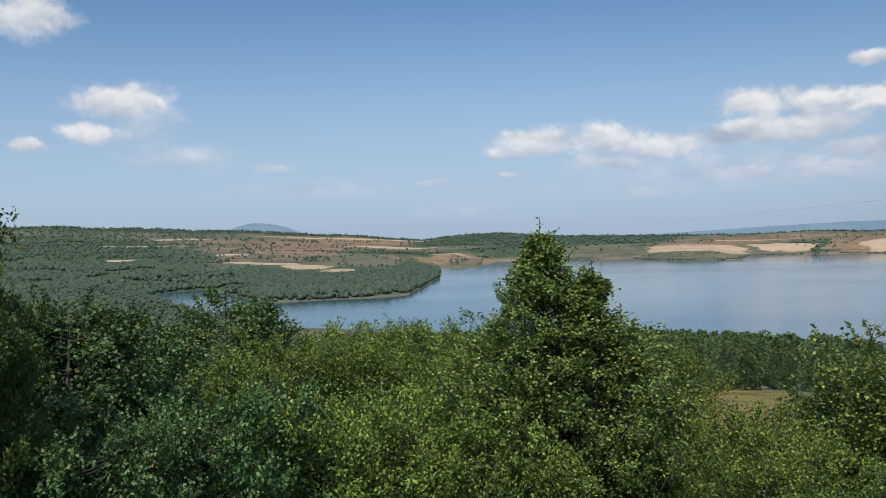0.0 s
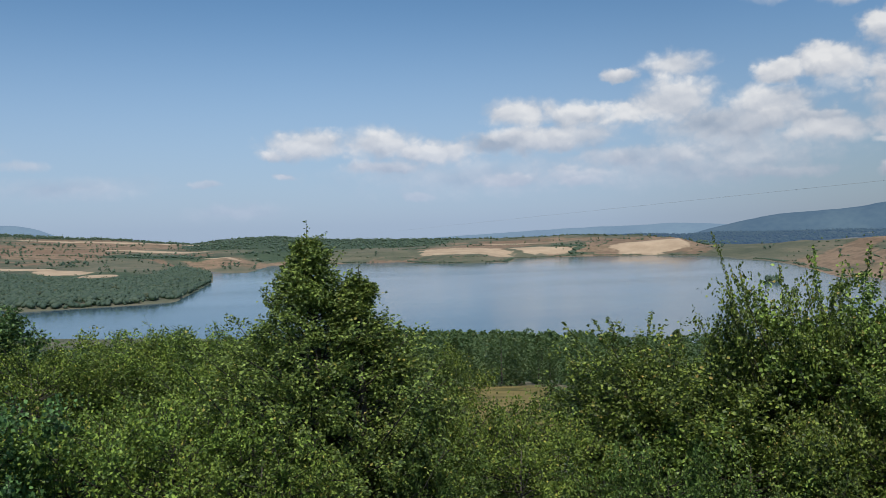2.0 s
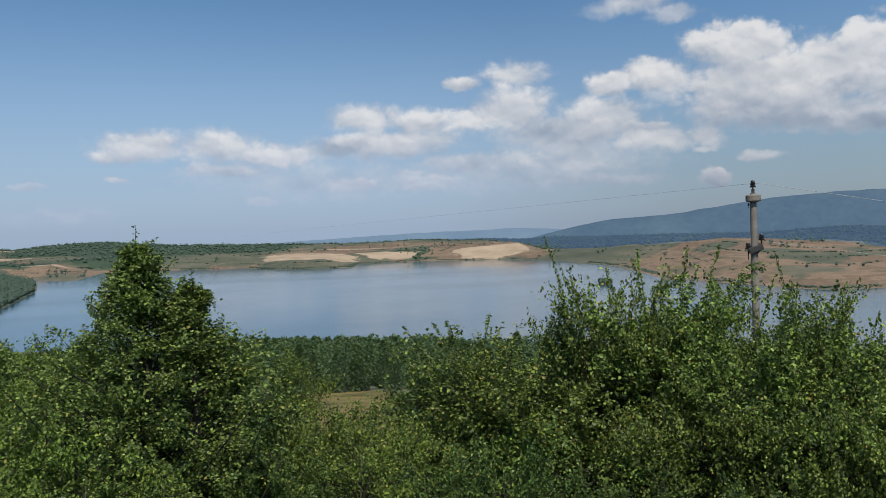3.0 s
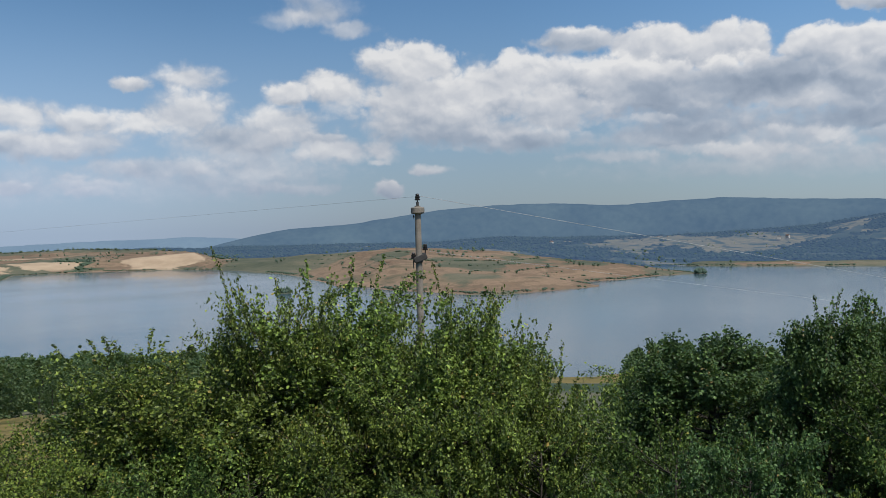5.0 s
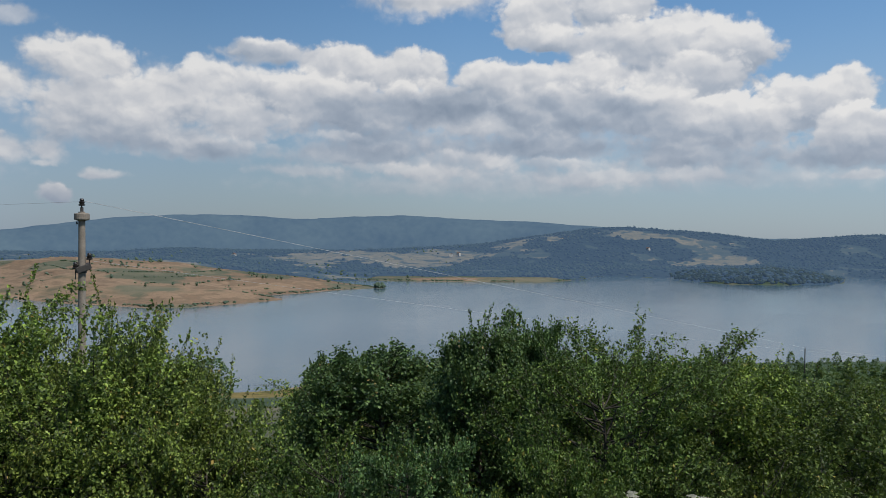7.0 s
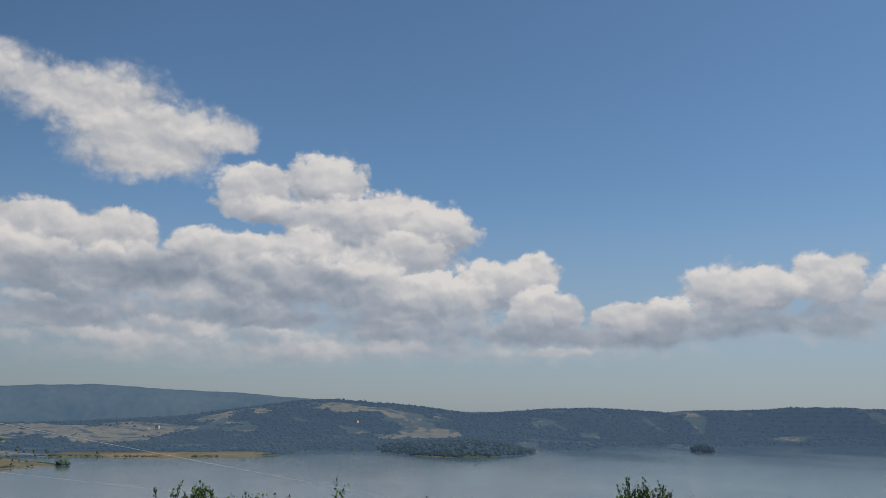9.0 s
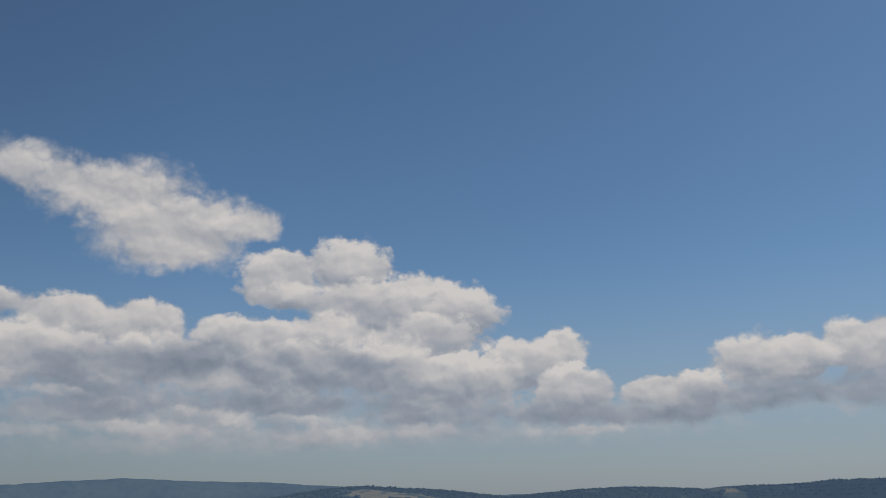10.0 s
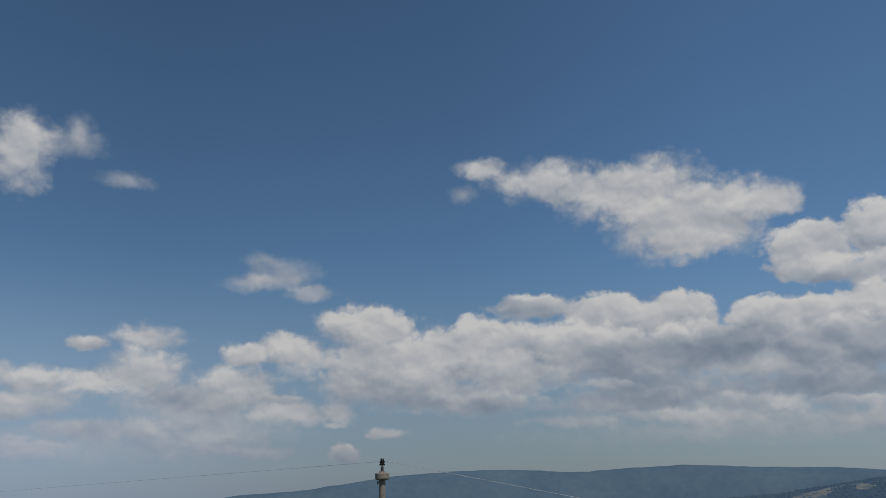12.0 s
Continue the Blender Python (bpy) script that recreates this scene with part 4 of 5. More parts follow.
FRONT_EAST = [("pear", 51.8, 12.5, -9.0, 0.75), ("elm", 56.2, 13, -13.0, 0.7), ("maple", 59.4, 14.6, -7.2, 0.5), ("maple", 63.4, 13.8, -6.5, 0.95), ("maple", 69.6, 12.8, -4.0, 0.66),
              ("maple", 72.4, 13.4, -4.6, 0.55), ("elm", 60.5, 10.8, -11.2, 0.8), ("maple", 65, 10.2, -12.2, 0.6), ("elm", 77.4, 11.8, -5.0, 0.85), ("elm", 79.6, 14, -4.4, 0.9),
              ("birch", 83.5, 13, -6.3, 0.9), ("elm", 87.5, 13, -6.8, 1.0), ("elm", 92.5, 14, -8.2, 0.9), ("birch", 69.7, 9.0, -15.6, 0.35), ("elm", 74.5, 10.2, -10.5, 0.6)]
FRONT_FAR = [("maple", 97.2, 14, -3.3, 0.5), ("thorn", 99.6, 13.5, -4.1, 0.5), ("elm", 104.5, 16, -6.6, 0.9), ("maple", 107.5, 20, -5.2, 0.9), ("elm", 111, 15, -6.2, 1.0), ("elm", 116, 14, -6, 1.0),
             ("birch", -34, 12, -1.5, 1.0), ("maple", -22, 9.5, -10, 0.8), ("elm", 80, 10.5, -11, 0.8), ("elm", 96, 11, -9.5, 0.9), ("elm", 75, 9.2, -14, 0.7), ("elm", 86, 10.5, -11, 0.8)]
for row in FRONT_WEST + FRONT_MID + FRONT_EAST + FRONT_FAR:
    plant(*row)

# the second rank, a little further down the slope
rank = random.Random(5)
for az in range(-32, 118, 4):
    for r, drop in ((24, 8.6), (36, 8.9)):
        a = az + rank.uniform(-1.6, 1.6)
        if 13.5 < a < 24.5 or 51 < a < 59:
            continue
        drop2 = drop + rank.uniform(-0.6, 1.4) - (0.9 if a > 74 else 0.0)
        plant(rank.choice(["young_birch", "young_birch", "young_pear", "young_maple"]), a, r * rank.uniform(0.9, 1.1), -drop2, 1.0)


# ---- woods further down: simple trees of many leaf clumps ----


def wood_kind(seed, height, radius, profile, count):
    rng = np.random.default_rng(seed)
    h = rng.uniform(0.02, 1.0, count)
    a = rng.uniform(0, 6.28, count)
    rad = 1.25 * radius * np.array([profile(x) for x in h]) * rng.uniform(0.35, 1.0, count) ** 0.5 * (1 + 0.25 * np.sin(a * 3 + h * 9))
    base = np.stack([rad * np.cos(a), rad * np.sin(a), h * height], -1)
    along = unit(np.stack([np.cos(a), np.sin(a), rng.normal(0.3, 0.5, count)], -1))
    v, f = leaves(rng, base, along, np.full(count, 0.14 * height ** 0.75 * (750 / count) ** 0.5), 0.1, 0.42)
    return dict(v=v, f=f, crown=mesh_from("crown", v, f, [WOODS]), stem=mesh_from("trunk", *tubes([[(0, 0, 0, 0.02 * height), (0.05, 0, height * 0.5, 0.012 * height), (0, 0.04, height * 0.9, 0.004 * height)]], 6), [BARK]), height=height)


WOOD = [wood_kind(51, 10, 2.6, egg, 1500), wood_kind(52, 11, 2.2, spire, 1400), wood_kind(53, 9, 3.0, dome, 1600), wood_kind(54, 12, 2.4, egg, 1600)]


THIN_WOOD = [wood_kind(60 + q, *a, 240) for q, a in enumerate(((10, 2.6, egg), (11, 2.2, spire), (9, 3.0, dome), (12, 2.4, egg)))]
LIGHT_WOOD = [wood_kind(55, 10, 2.6, egg, 700), wood_kind(56, 11, 2.2, spire, 700), wood_kind(57, 9, 3.0, dome, 700), wood_kind(58, 12, 2.4, egg, 700)]


def wood_tree(az, r, tall, k):
    shape = WOOD[k % 4]
    x, y = spot(az, r)
    z0 = ground_at(az, r)
    root = tagged(new("woodland_tree"), "leafy green tree in the wood below the slope", "tree", group="wood by the near shore")
    part("trunk", shape["stem"], root)
    part("crown", shape["crown"], root)
    s = tall / shape["height"]
    root.matrix_world = Matrix.LocRotScale((float(x), float(y), z0 - 0.2), Euler((0, 0, radians(k * 77 % 360))), (s, s, s))


count, joined = 0, []
for ring in range(29):
    r = 62 * (780 / 62) ** (ring / 28)
    a = -30.0
    while a < 116:
        dense = 10 < a < 31 or 51 < a < 60 or 74 < a < 112
        a += (max(0.62, 250 / r) if dense else max(1.6, 520 / r)) * rank.uniform(0.75, 1.3)
        rr = r * rank.uniform(0.96, 1.04)
        if (13 < a < 25 and rr < 165) or (52 < a < 58.5 and rr > 400) or (rr < 165 and ring % 2):
            continue
        px, py = polar(np.array([a]), np.array([rr]))
        shore = float(shore_distance(px, py)[0])
        if shore < 12:
            continue
        tall = rank.uniform(7, 11)
        if 74 < a < 112 and rr > 430:
            tall = rank.uniform(0.0, 1.0) ** 2 * 6.5 + 2.5
        limit = 9.0 if 74 < a < 112 and rr > 430 else EYE_Z + rr * math.tan(radians(-10.2 if 52 < a < 58.5 else -8.0 if rr < 150 else -7.0 + rank.uniform(-0.25, 0.2))) - ground_at(a, rr)
        if limit < (2.2 if 52 < a < 58.5 else 4):
            continue
        if rr < 205:
            wood_tree(a, rr, min(tall, limit), count)
        else:
            joined.append((a, rr, min(tall, limit)))
        count += 1


def shore_wood():
    rng = random.Random(8)
    vs, fs, n = [], [], 0
    for a, rr, tall in joined:
        shape = (LIGHT_WOOD if rr < 300 else THIN_WOOD)[rng.randrange(4)]
        v, f = shape["v"] * tall / shape["height"], shape["f"]
        t = rng.uniform(0, 6.28)
        v = v @ np.array([[math.cos(t), math.sin(t), 0], [-math.sin(t), math.cos(t), 0], [0, 0, 1]])
        x, y = spot(a, rr)
        vs.append(v + np.array([x, y, ground_at(a, rr)]))
        fs.append(f + n)
        n += len(v)
    me = mesh_from("shore_wood", np.concatenate(vs), np.concatenate(fs), [WOODS])
    tagged(new("shore_wood", me), "leafy green wood between the slope and the lake shore", "woods", kind="stuff")


shore_wood()


def clump_template(seed, lobes, tufts):
    """The crown of a far tree: leafy lobes with tufts standing out of them, about one across and two high."""
    rng = np.random.default_rng(seed)
    vs, fs, n = [], [], 0
    for i in range(lobes):
        bm = bmesh.new()
        bmesh.ops.create_icosphere(bm, subdivisions=1, radius=1.0)
        h = (i + 0.6) / lobes
        c = np.array([rng.normal(0, 0.34), rng.normal(0, 0.34), 0.35 + 1.15 * h]) * (1 if lobes > 1 else 0.6)
        size = rng.uniform(0.45, 0.68) * (1.15 - 0.45 * h) * (1 if lobes > 1 else 1.4)
        q = np.array([v.co for v in bm.verts])
        q = q * size * rng.uniform(0.7, 1.25, (len(q), 1)) + c
        vs.append(q)
        fs.append(np.array([[v.index for v in f.verts] for f in bm.faces]) + n)
        n += len(q)
        bm.free()
    h, a = rng.uniform(0.15, 1.0, tufts), rng.uniform(0, 6.28, tufts)
    r = np.array([egg(x) for x in h]) * rng.uniform(0.5, 1.0, tufts) ** 0.5 * 0.75
    v, f = leaves(rng, np.stack([r * np.cos(a), r * np.sin(a), h * 1.8], -1), unit(np.stack([np.cos(a), np.sin(a), rng.normal(0.4, 0.5, tufts)], -1)), np.full(tufts, 0.42), 0.0, 0.45)
    return np.concatenate(vs + [v]), np.concatenate(fs + [f + n])


CLUMPS = [clump_template(s, 4, 12) for s in range(6)]
DOTS = [clump_template(s, 2, 5) for s in range(20, 25)]
SPECKS = [clump_template(s, 1, 3) for s in range(30, 35)]


def far_trees(name, label, cat, spots, mat, shapes=None):
    """Many far trees as one sheet of woodland. spots: x, y, z, half width, height."""
    vs, fs, n = [], [], 0
    for i, (x, y, z, w, h) in enumerate(spots):
        v, f = (shapes or CLUMPS)[i % len(shapes or CLUMPS)]
        vs.append(v * np.array([w, w, h / 2]) + np.array([x, y, z]))
        fs.append(f + n)
        n += len(v)
    me = mesh_from(name, np.concatenate(vs), np.concatenate(fs), [mat], smooth=True)
    return tagged(new(name, me), label, cat, kind="stuff")


def scatter(n, a0, a1, r0, r1, keep, w, h, seed):
    rng = np.random.default_rng(seed)
    az, r = rng.uniform(a0, a1, n), np.sqrt(rng.uniform(r0 ** 2, r1 ** 2, n))
    ok = keep(az, r, rng)
    az, r = az[ok], r[ok]
    x, y = polar(az, r)
    z, d = land_height(x, y)
    on = d > 4
    s = rng.uniform(0.45, 1.0, len(x)) ** 1.3 * 1.55
    return [(a, b, c, w * q, h * q) for a, b, c, q, o in zip(x, y, z, s, on) if o]


def in_patches(az, r, scale, seed):
    x, y = polar(az, r)
    return np.array([noise.fractal(Vector((p * scale, q * scale, seed)), 0.8, 2.0, 3) for p, q in zip(x, y)])


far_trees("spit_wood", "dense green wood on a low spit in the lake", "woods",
          scatter(24000, -27, 0.5, 1040, 1950, lambda a, r, g: (zone(a, r, [(-8, 1380, 9.5, 330), (-24, 1600, 9, 700), (-2, 1650, 2.6, 260)]) > 0.5) & (r < np.interp(a, [-27, -17, -14, -10, -6.6, -4, -2], [1900, 1560, 1540, 1470, 1365, 1420, 1800])) & ((a > -13) | (in_patches(a, r, 0.007, 4.0) > np.interp(r, [1050, 1300, 1700], [-0.6, -0.25, 0.0]))), 4.8, 8.0, 61), HAZED_WOODS, SPECKS)
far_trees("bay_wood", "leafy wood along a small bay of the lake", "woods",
          scatter(3200, -31, -12, 640, 1260, lambda a, r, g: r > 0, 3.6, 7.5, 66), HAZED_WOODS, DOTS)


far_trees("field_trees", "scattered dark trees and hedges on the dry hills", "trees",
          scatter(24000, -27, 68, 1150, 3300, lambda a, r, g: (g.uniform(-0.1, 1, len(a)) < np.interp(a, [-27, -18, -12, -4, 2, 10, 40, 68], [0.75, 0.5, 0.20, 0.10, -0.05, -0.16, -0.26, -0.16]) + 0.8 * in_patches(a, r, 0.010, 5.0)) & (zone(a, r, STUBBLE) < 0.35) & (r > np.interp(a, [-14, -10, -6, -4], [1500, 1560, 1440, 1150])), 3.7, 6.0, 62), HAZED_WOODS, DOTS)
def on_lines(az, r, share):
    """Where hedges run: along the slope, broken here and there."""
    x, y = polar(az, r)
    z, d = land_height(x, y)
    step = (z / 7.0 + 2.0 * in_patches(az, r, 0.0016, 3.0)) % 1.0
    return (step < share) & (in_patches(az, r, 0.006, 12.0) > -0.05) & (zone(az, r, DRY) > 0.3) & (zone(az, r, STUBBLE) < 0.35)


def by_shore(az, r):
    d = shore_distance(*polar(az, r))
    return (d > 3) & (d < 13) & (in_patches(az, r, 0.012, 21.0) > -0.14)


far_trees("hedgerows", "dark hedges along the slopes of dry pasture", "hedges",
          scatter(90000, -16, 62, 1150, 2500, lambda a, r, g: on_lines(a, r, 0.09), 2.4, 2.8, 71), HAZED_WOODS, SPECKS)
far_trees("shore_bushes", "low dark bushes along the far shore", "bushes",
          scatter(130000, 8, 80, 1040, 2150, lambda a, r, g: by_shore(a, r), 2.6, 2.4, 72), HAZED_WOODS, SPECKS)
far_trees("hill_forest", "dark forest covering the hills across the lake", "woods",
          scatter(18000, -30, 60, 1900, 3800, lambda a, r, g: (zone(a, r, FOREST) + 0.5 * in_patches(a, r, 0.012, 8.0) > 0.62) & (r < np.interp(a, CREST_AZ, np.array(CREST_R) + np.where(np.array(CREST_AZ) < 33, 900, 100))), 4.6, 7.5, 63), HAZED_WOODS, SPECKS)
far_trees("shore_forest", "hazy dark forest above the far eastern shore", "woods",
          scatter(12000, 60, 124, 1900, 3400, lambda a, r, g: (zone(a, r, FOREST) + 0.5 * in_patches(a, r, 0.012, 8.0) > 0.62) & (r < np.interp(a, CREST_AZ, CREST_R) + 60), 4.5, 7, 65), HAZED_HILL_TREES, SPECKS)
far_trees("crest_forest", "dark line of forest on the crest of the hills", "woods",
          scatter(9000, -31, 31, 2500, 3400, lambda a, r, g: np.abs(r - np.interp(a, CREST_AZ, CREST_R) - 10) < np.interp(a, [-31, -5, 2, 8, 14, 18, 31], [90, 60, 130, 160, 90, 35, 30]), 4.6, 5.5, 67), HAZED_WOODS, SPECKS)
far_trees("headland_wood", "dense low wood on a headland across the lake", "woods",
          scatter(2400, 81.5, 92, 1950, 2330, lambda a, r, g: r < np.interp(a, [81.5, 84, 91, 92], [2260, 2330, 2330, 2250]), 4.8, 8.5, 64), HAZED_POINT_TREES, SPECKS)


def build_hills():
    """The wooded hills behind the far shore, a backdrop that closes the view."""
    azs = np.arange(25.5, 130, 0.12)
    share = np.linspace(0, 1, 84)
    A, S = np.meshgrid(azs, share, indexing="ij")
    c_r, h_r = np.interp(A, CREST_AZ, CREST_R), np.interp(A, CREST_AZ, HILL_R)
    start = hills_start(A)
    R = start + (h_r + 250 - start) * S
    X, Y = polar(A, R)
    Z, D = land_height(X, Y)

    def field(scale, seed, octaves):
        return np.array([noise.fractal(Vector((x * scale, y * scale, seed)), 0.8, 2.0, octaves) for x, y in zip(X.ravel(), Y.ravel())]).reshape(X.shape)

    broad, small, tufts, folds = field(0.0045, 9.0, 3), field(0.016, 2.0, 3), field(0.045, 0.0, 2), field(0.0022, 4.0, 3)
    open_land = zone(A, R, DRY)
    wood = np.clip(0.5 + 4.0 * (0.36 - 0.66 * open_land + 0.85 * broad + 0.30 * small), 0, 1)
    dry = np.clip(0.30 + 0.45 * open_land + 0.7 * small, 0, 1)
    inland = np.clip(D / 60, 0, 1)
    Z = Z + np.clip(D * 0.05, 0, 1) + (2.0 + 2.5 * tufts) * wood * inland + 14 * folds * np.sin(S * math.pi) * inland * np.clip((R - 2300) / 500, 0.15, 1) - 8 * (S == 0) - 4.0 * np.clip((33 - A) / 4, 0, 1)
    rng = np.random.default_rng(44)
    pick = np.flatnonzero((wood > 0.6) & (D > 6) & (rng.uniform(0, 1, wood.shape) < 0.45 * (R / 3000) ** 1.5))
    lone = np.flatnonzero((wood < 0.5) & (D > 6) & (small > 0.1) & (rng.uniform(0, 1, wood.shape) < 0.03))
    size = rng.uniform(0.7, 1.3, wood.size)
    spots = [(X.flat[i] + rng.uniform(-9, 9), Y.flat[i] + rng.uniform(-9, 9), Z.flat[i] - 1.5, 6.4 * size[i] * q, 8.5 * size[i] * q) for group, q in ((pick, 1.0), (lone, 0.6)) for i in group]
    far_trees("hill_woods", "hazy dark forest on the hills behind the lake", "woods", spots, HAZED_HILL_TREES, SPECKS)
    na, nr = A.shape
    i = np.arange(na * nr).reshape(na, nr)
    faces = np.stack([i[:-1, :-1], i[:-1, 1:], i[1:, 1:], i[1:, :-1]], -1).reshape(-1, 4)
    me = mesh_from("backdrop", np.stack([X, Y, Z], -1).reshape(-1, 3), faces, [HAZE_HILLS], smooth=True)
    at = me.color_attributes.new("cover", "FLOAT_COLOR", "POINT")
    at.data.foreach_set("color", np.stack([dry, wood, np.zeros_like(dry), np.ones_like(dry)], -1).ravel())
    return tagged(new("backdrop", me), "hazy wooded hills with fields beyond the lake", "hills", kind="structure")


build_hills()


def islet(az, r, half, tall, seed, woods=HAZED_WOODS):
    """A low wooded island: a mound of land with trees on it."""
    x0, y0 = (float(q) for q in polar(az, r))
    rng = random.Random(seed)
    ringv = [(1.0, -0.6), (0.93, 0.35), (0.6, 1.2), (0.2, 1.6)]
    v = [[x0 + half * k * (1 + 0.12 * math.sin(3 * t + seed)) * math.cos(t), y0 + half * k * 0.8 * math.sin(t), z] for k, z in ringv for t in [i / 20 * 2 * math.pi for i in range(20)]]
    f = [[k * 20 + i, k * 20 + (i + 1) % 20, (k + 1) * 20 + (i + 1) % 20, (k + 1) * 20 + i] for k in range(3) for i in range(20)] + [[60 + i for i in range(20)]]
    me = mesh_from("islet", v, f, [LAND], smooth=True)
    tagged(new("islet", me), "small low wooded island in the lake", "island", kind="structure")
    spots = []
    for _ in range(int(half * 3)):
        t, k = rng.uniform(0, 6.28), math.sqrt(rng.random()) * 0.9
        s = rng.uniform(0.7, 1.2) * (1.15 - 0.5 * k)
        spots.append((x0 + half * k * math.cos(t), y0 + half * k * 0.8 * math.sin(t), 0.6, tall * 0.33 * s, tall * s))
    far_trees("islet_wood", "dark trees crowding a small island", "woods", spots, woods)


islet(102.0, 2690, 42, 19, 1, HAZED_POINT_TREES)
islet(35.6, 1195, 11, 9, 2)
islet(62.6, 1540, 13, 10, 3)

# ---- power line ----


def bm_mesh(name, bm, mat, smooth=False):
    me = bpy.data.meshes.new(name)
    bm.to_mesh(me)
    bm.free()
    me.materials.append(mat)
    if smooth:
        me.polygons.foreach_set("use_smooth", [True] * len(me.polygons))
    return me


def lathe(name, rings, mat, sides=16, offset=(0, 0, 0)):
    """A turned shape: rings of (radius, height) from below to above."""
    v, f = [], []
    for r, z in rings:
        v += [[offset[0] + r * math.cos(i / sides * 2 * math.pi), offset[1] + r * math.sin(i / sides * 2 * math.pi), offset[2] + z] for i in range(sides)]
    for k in range(len(rings) - 1):
        f += [[k * sides + i, k * sides + (i + 1) % sides, (k + 1) * sides + (i + 1) % sides, (k + 1) * sides + i] for i in range(sides)]
    f.append(list(range(sides))[::-1])
    f.append([(len(rings) - 1) * sides + i for i in range(sides)])
    return mesh_from(name, v, f, [mat])


INSULATOR = [(0.012, -0.12), (0.012, 0.0), (0.055, 0.0), (0.06, 0.03), (0.04, 0.045), (0.05, 0.07), (0.055, 0.09), (0.035, 0.105), (0.042, 0.13), (0.03, 0.16), (0.0, 0.165)]


def concrete_pole(az, r):
    x, y = spot(az, r)
    z0 = ground_at(az, r)
    tall = EYE_Z + r * math.tan(radians(1.5)) - z0
    root = tagged(new("concrete_pole", None), "round weathered concrete electricity pole with collar and insulators", "utility pole")
    root.matrix_world = pose(x, y, z0, 0.4, -0.6, -az)
    part("shaft", lathe("shaft", [(0.15, -0.3), (0.145, 0.2), (0.115, tall * 0.55), (0.093, tall - 0.25), (0.092, tall)], CONCRETE, 20), root)
    part("collar", lathe("collar", [(0.11, tall - 0.26), (0.20, tall - 0.235), (0.212, tall - 0.21), (0.212, tall - 0.07), (0.20, tall - 0.05), (0.10, tall - 0.035)], CONCRETE, 20), root, "thick concrete ring below the top")
    part("top_pin", lathe("top_pin", [(0.045, tall - 0.02), (0.045, tall + 0.12), (0.03, tall + 0.13)], DARK_IRON, 10), root)
    part("insulator", lathe("insulator", [(q * 1.5, w * 1.3) for q, w in INSULATOR], PORCELAIN, 12, (0, 0, tall + 0.17)), root, "dark glazed top insulator")
    part("insulator", lathe("insulator", [(q * 0.5, w * 0.5) for q, w in INSULATOR], PORCELAIN, 8, (-0.13, -0.02, tall - 0.36)), root)
    # the slanted bracket with two side insulators
    low = tall - 1.62
    bm = bmesh.new()
    bmesh.ops.create_cube(bm, size=1.0, matrix=Matrix.Translation((0.03, -0.05, low)) @ Euler((0.1, -0.35, 0.15)).to_matrix().to_4x4() @ Matrix.Diagonal((0.42, 0.30, 0.17, 1)))
    bmesh.ops.bevel(bm, geom=bm.edges[:], offset=0.02, segments=2, affect="EDGES")
    part("bracket", bm_mesh("bracket", bm, DARK_IRON), root, "slanted dark iron bracket")
    for ox, oz in ((-0.17, -0.02), (0.20, 0.24)):
        part("insulator", lathe("insulator", [(q * 1.5, w * 1.2) for q, w in INSULATOR], PORCELAIN, 12, (ox, -0.05, low + oz)), root)
        part("pin", lathe("pin", [(0.016, low + oz - 0.3), (0.016, low + oz)], DARK_IRON, 8, (ox, -0.05, 0)), root)
    part("clamp", lathe("clamp", [(0.125, low - 0.14), (0.132, low - 0.13), (0.132, low - 0.08), (0.125, low - 0.07)], DARK_IRON, 20), root)
    return Vector((x, y, z0)), tall


base, tall = concrete_pole(44.68, 27.0)


def wooden_pole(az, r, el):
    x, y = spot(az, r)
    z0 = ground_at(az, r)
    h = EYE_Z + r * math.tan(radians(el)) - z0
    root = tagged(new("wooden_pole", None), "old grey wooden pole by the lake shore", "utility pole")
    root.matrix_world = pose(x, y, z0)
    part("shaft", lathe("shaft", [(0.16, -0.3), (0.15, 0.3), (0.11, h * 0.97), (0.05, h)], OLD_WOOD, 10), root)
    part("crossarm", lathe("crossarm", [(0.05, h - 0.9), (0.06, h - 0.85), (0.06, h - 0.6), (0.05, h - 0.55)], OLD_WOOD, 8, (0.12, 0, 0)), root)
    return Vector((x, y, z0 + h))


second = wooden_pole(89.5, 200.0, -6.2)


def wire(a, b, sag, radius=0.0055):
    n = 28
    path = []
    for i in range(n + 1):
        t = i / n
        q = a.lerp(b, t)
        path.append((q.x, q.y, q.z - 4 * sag * t * (1 - t), radius))
    me = mesh_from("wire", *tubes([path], 5), [CABLE], smooth=True)
    return tagged(new("wire", me), "thin bare overhead power wire", "wire", group="wires of the power line")


top = base + Vector((0, 0, tall + 0.30))
low_side = base + Vector((0.14, -0.14, tall - 1.42))
ax, ay = (float(q) for q in polar(8, 420))
wire(top, second + Vector((0, 0, -0.1)), 0.0, 0.008)
wire(low_side, second + Vector((0.1, 0, -0.7)), 0.3, 0.004)
wire(top, Vector((ax, ay, 80.0)), 0.0, 0.004)
bx, by = (float(q) for q in polar(112, 120))
wire(second, Vector((bx, by, 71.5)), 0.5, 0.012)
wire(second + Vector((0, 0, -0.7)), Vector((bx, by, 70.6)), 0.5, 0.012)


# ---- farmhouses on the hills across the lake ----


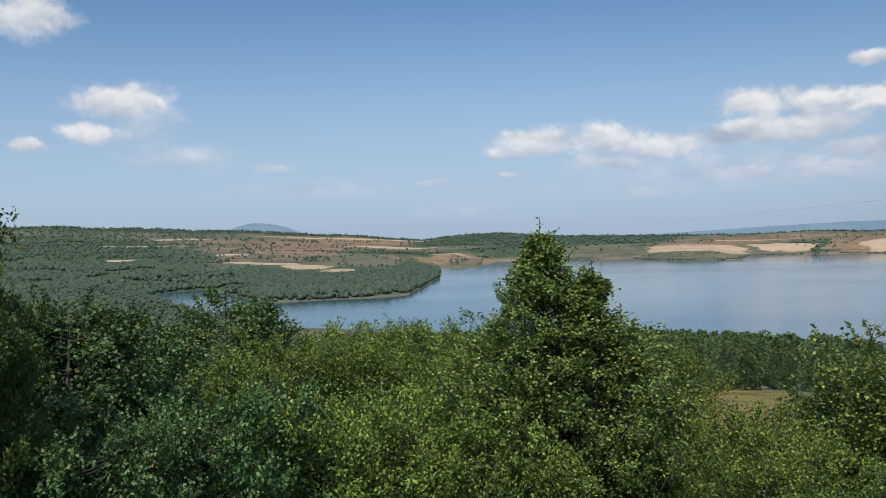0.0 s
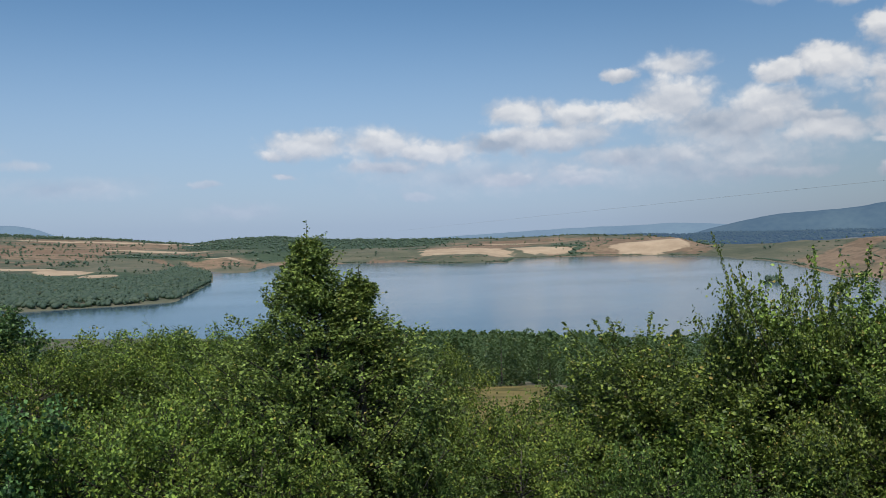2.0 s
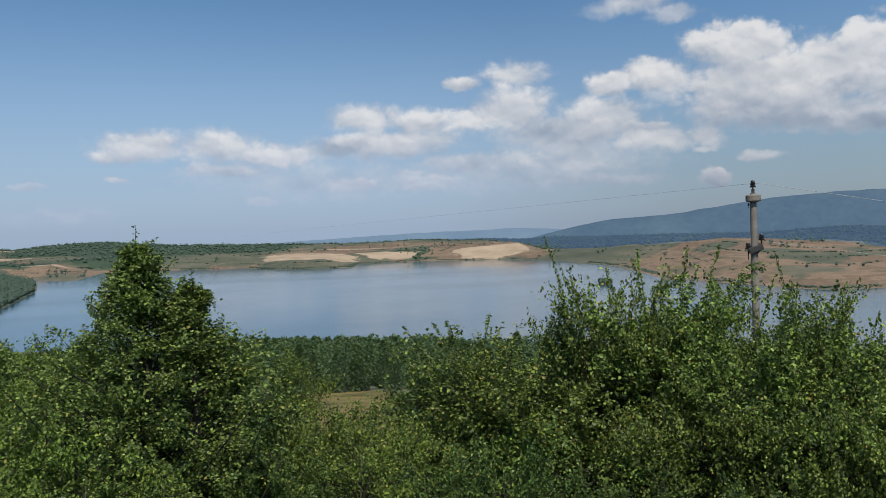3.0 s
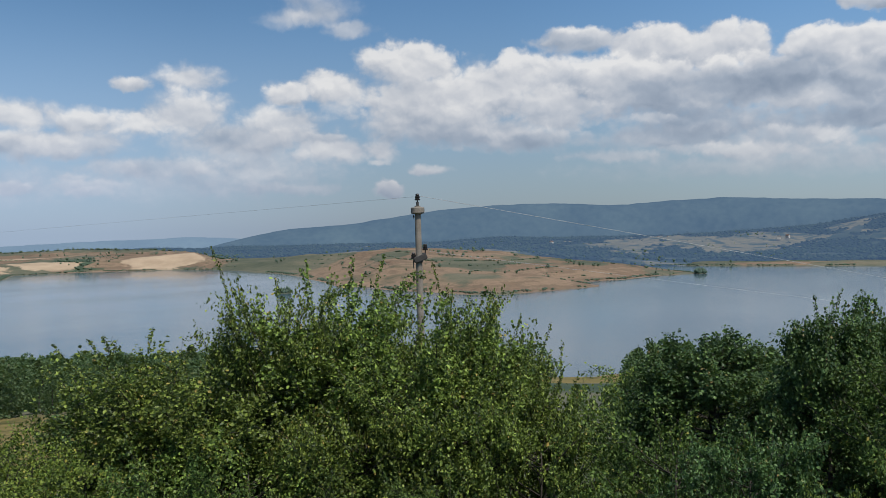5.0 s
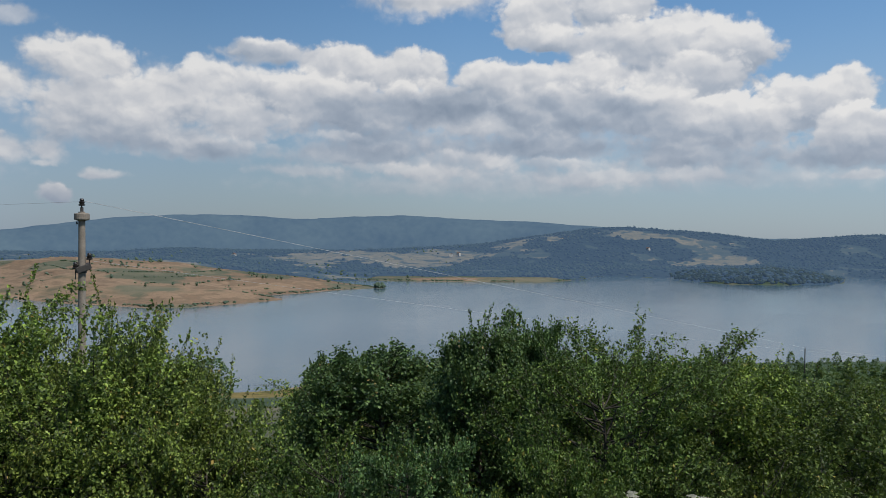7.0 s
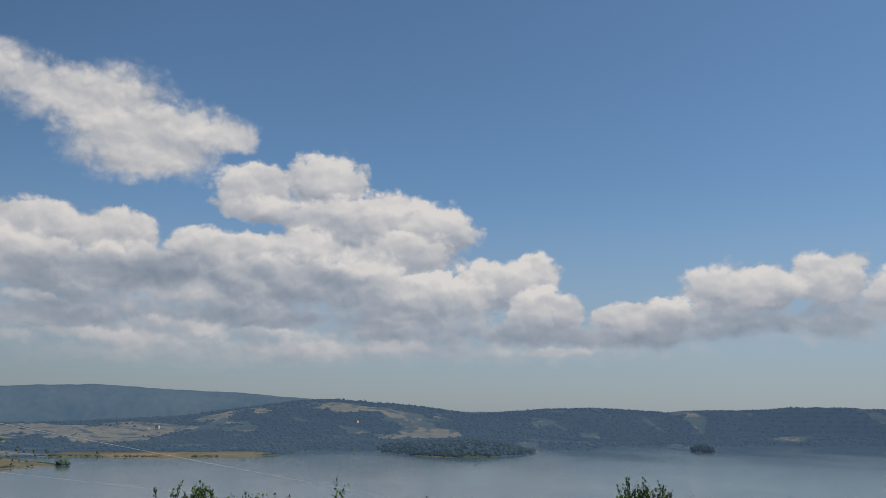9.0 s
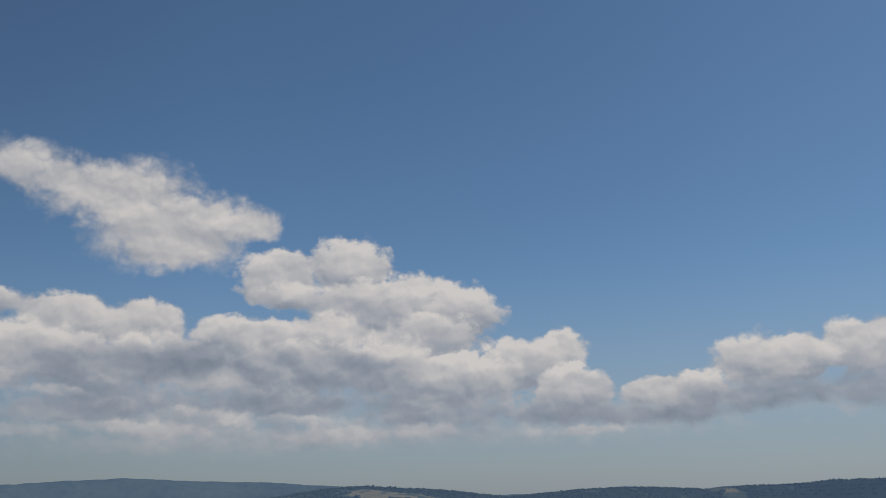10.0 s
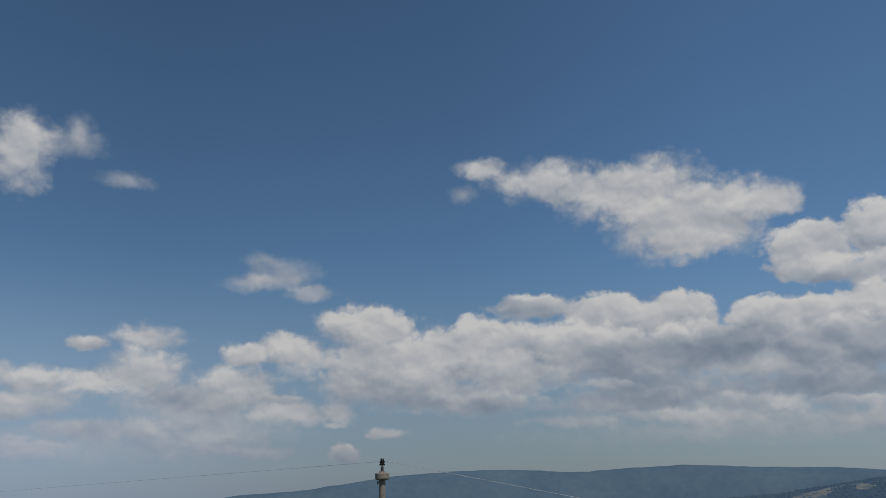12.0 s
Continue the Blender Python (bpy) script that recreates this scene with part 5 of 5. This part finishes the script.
def farmhouse(az, r, long, turn):
    x, y = (float(q) for q in polar(az, r))
    z0 = float(land_height(np.array([x]), np.array([y]))[0][0])
    root = tagged(new("farmhouse", None), "small pale farmhouse with a tiled roof on a far hillside", "house", group="farmhouses across the lake")
    root.matrix_world = pose(x, y, z0 + 1.0, 0, 0, turn)
    w, d, h, g = long, long * 0.65, 5.0, 3.2
    v = [[-w / 2, -d / 2, -3], [w / 2, -d / 2, -3], [w / 2, d / 2, -3], [-w / 2, d / 2, -3], [-w / 2, -d / 2, h], [w / 2, -d / 2, h], [w / 2, d / 2, h], [-w / 2, d / 2, h], [-w / 2, 0, h + g], [w / 2, 0, h + g]]
    part("wall", mesh_from("wall", v, [[0, 1, 5, 4], [1, 2, 6, 9, 5], [2, 3, 7, 6], [3, 0, 4, 8, 7], [3, 2, 1, 0]], [PLASTER]), root)
    e = 0.6
    rv = [[-w / 2 - e, -d / 2 - e, h - 0.5], [w / 2 + e, -d / 2 - e, h - 0.5], [w / 2 + e, 0, h + g + 0.1], [-w / 2 - e, 0, h + g + 0.1], [-w / 2 - e, d / 2 + e, h - 0.5], [w / 2 + e, d / 2 + e, h - 0.5]]
    rv += [[a, q, c + 0.35] for a, q, c in rv]
    part("roof", mesh_from("roof", rv, [[0, 1, 2, 3], [3, 2, 5, 4], [9, 8, 7, 6], [10, 11, 8, 9], [0, 6, 7, 1], [4, 5, 11, 10], [0, 3, 9, 6], [3, 4, 10, 9], [1, 7, 8, 2], [2, 8, 11, 5]], [TILES]), root)


for az, r, long, turn in ((67.3, 2930, 15, 20), (67.8, 2950, 12, 70), (53.2, 2700, 14, 10), (57.4, 3000, 16, 40), (60.0, 3080, 13, 15), (60.6, 3090, 11, 80), (74.6, 3150, 15, 30), (75.0, 3170, 11, 0), (45.6, 2500, 12, 20), (80.1, 3050, 13, 50)):
    farmhouse(az, r, long, turn)


# ---- tall umbels among the bushes ----
UMBEL_GREEN = surface("umbel_stem", [(0.06, 0.085, 0.03), (0.11, 0.12, 0.05)], 8.0, 0.8)
UMBEL_WHITE = surface("umbel_flower", [(0.20, 0.20, 0.14), (0.32, 0.32, 0.25)], 30.0, 0.85)


def umbel(az, r, el, seed, flower, label):
    """A tall stalk with flat heads of small florets on spreading rays."""
    rng = np.random.default_rng(seed)
    x, y = spot(az, r)
    z0 = ground_at(az, r)
    h = EYE_Z + r * math.tan(radians(el)) - z0
    root = tagged(new("umbel_plant", None), label, "wild plant", group="umbels among the bushes")
    root.matrix_world = pose(x, y, z0)
    stalk = [[(0, 0, -0.05, 0.013), (0.02, 0.01, h * 0.5, 0.010), (0.03, -0.01, h * 0.93, 0.006)]]
    heads = [(0.03, -0.01, h * 0.93, 0.034)]
    for _ in range(4):
        k, a = rng.uniform(0.72, 0.88), rng.uniform(0, 6.28)
        tip = (0.22 * math.cos(a), 0.22 * math.sin(a), h * k + 0.22)
        stalk.append([(0.02, 0, h * k, 0.006), (tip[0] * 0.6, tip[1] * 0.6, tip[2] - 0.08, 0.005), (*tip, 0.004)])
        heads.append((*tip, 0.022))
    part("stalk", mesh_from("stalk", *tubes(stalk, 6), [UMBEL_GREEN], smooth=True), root)
    for hx, hy, hz, hr in heads:
        rays, vs, fs = [], [], []
        for i in range(16):
            a, q = i * 2.4, hr * math.sqrt((i + 0.5) / 16)
            fx, fy, fz = hx + q * math.cos(a), hy + q * math.sin(a), hz + 0.07 - 0.2 * q
            rays.append([(hx, hy, hz, 0.002), (fx, fy, fz, 0.0015)])
            for j in range(5):
                n = len(vs)
                cx, cy, s = fx + rng.normal(0, 0.012), fy + rng.normal(0, 0.012), 0.012
                vs += [[cx - s, cy, fz], [cx, cy - s, fz + 0.004], [cx + s, cy, fz], [cx, cy + s, fz + 0.006], [cx, cy, fz + 0.014]]
                fs += [[n, n + 1, n + 4], [n + 1, n + 2, n + 4], [n + 2, n + 3, n + 4], [n + 3, n, n + 4]]
        part("ray", mesh_from("ray", *tubes(rays, 3), [UMBEL_GREEN]), root)
        part("flower_head", mesh_from("flower_head", vs, fs, [flower]), root)


for k, (az, r, el) in enumerate(((78.6, 8.6, -15.3), (82.2, 8.8, -15.0))):
    umbel(az, r, el, 80 + k, UMBEL_WHITE, "tall umbel with small flat white flower heads")
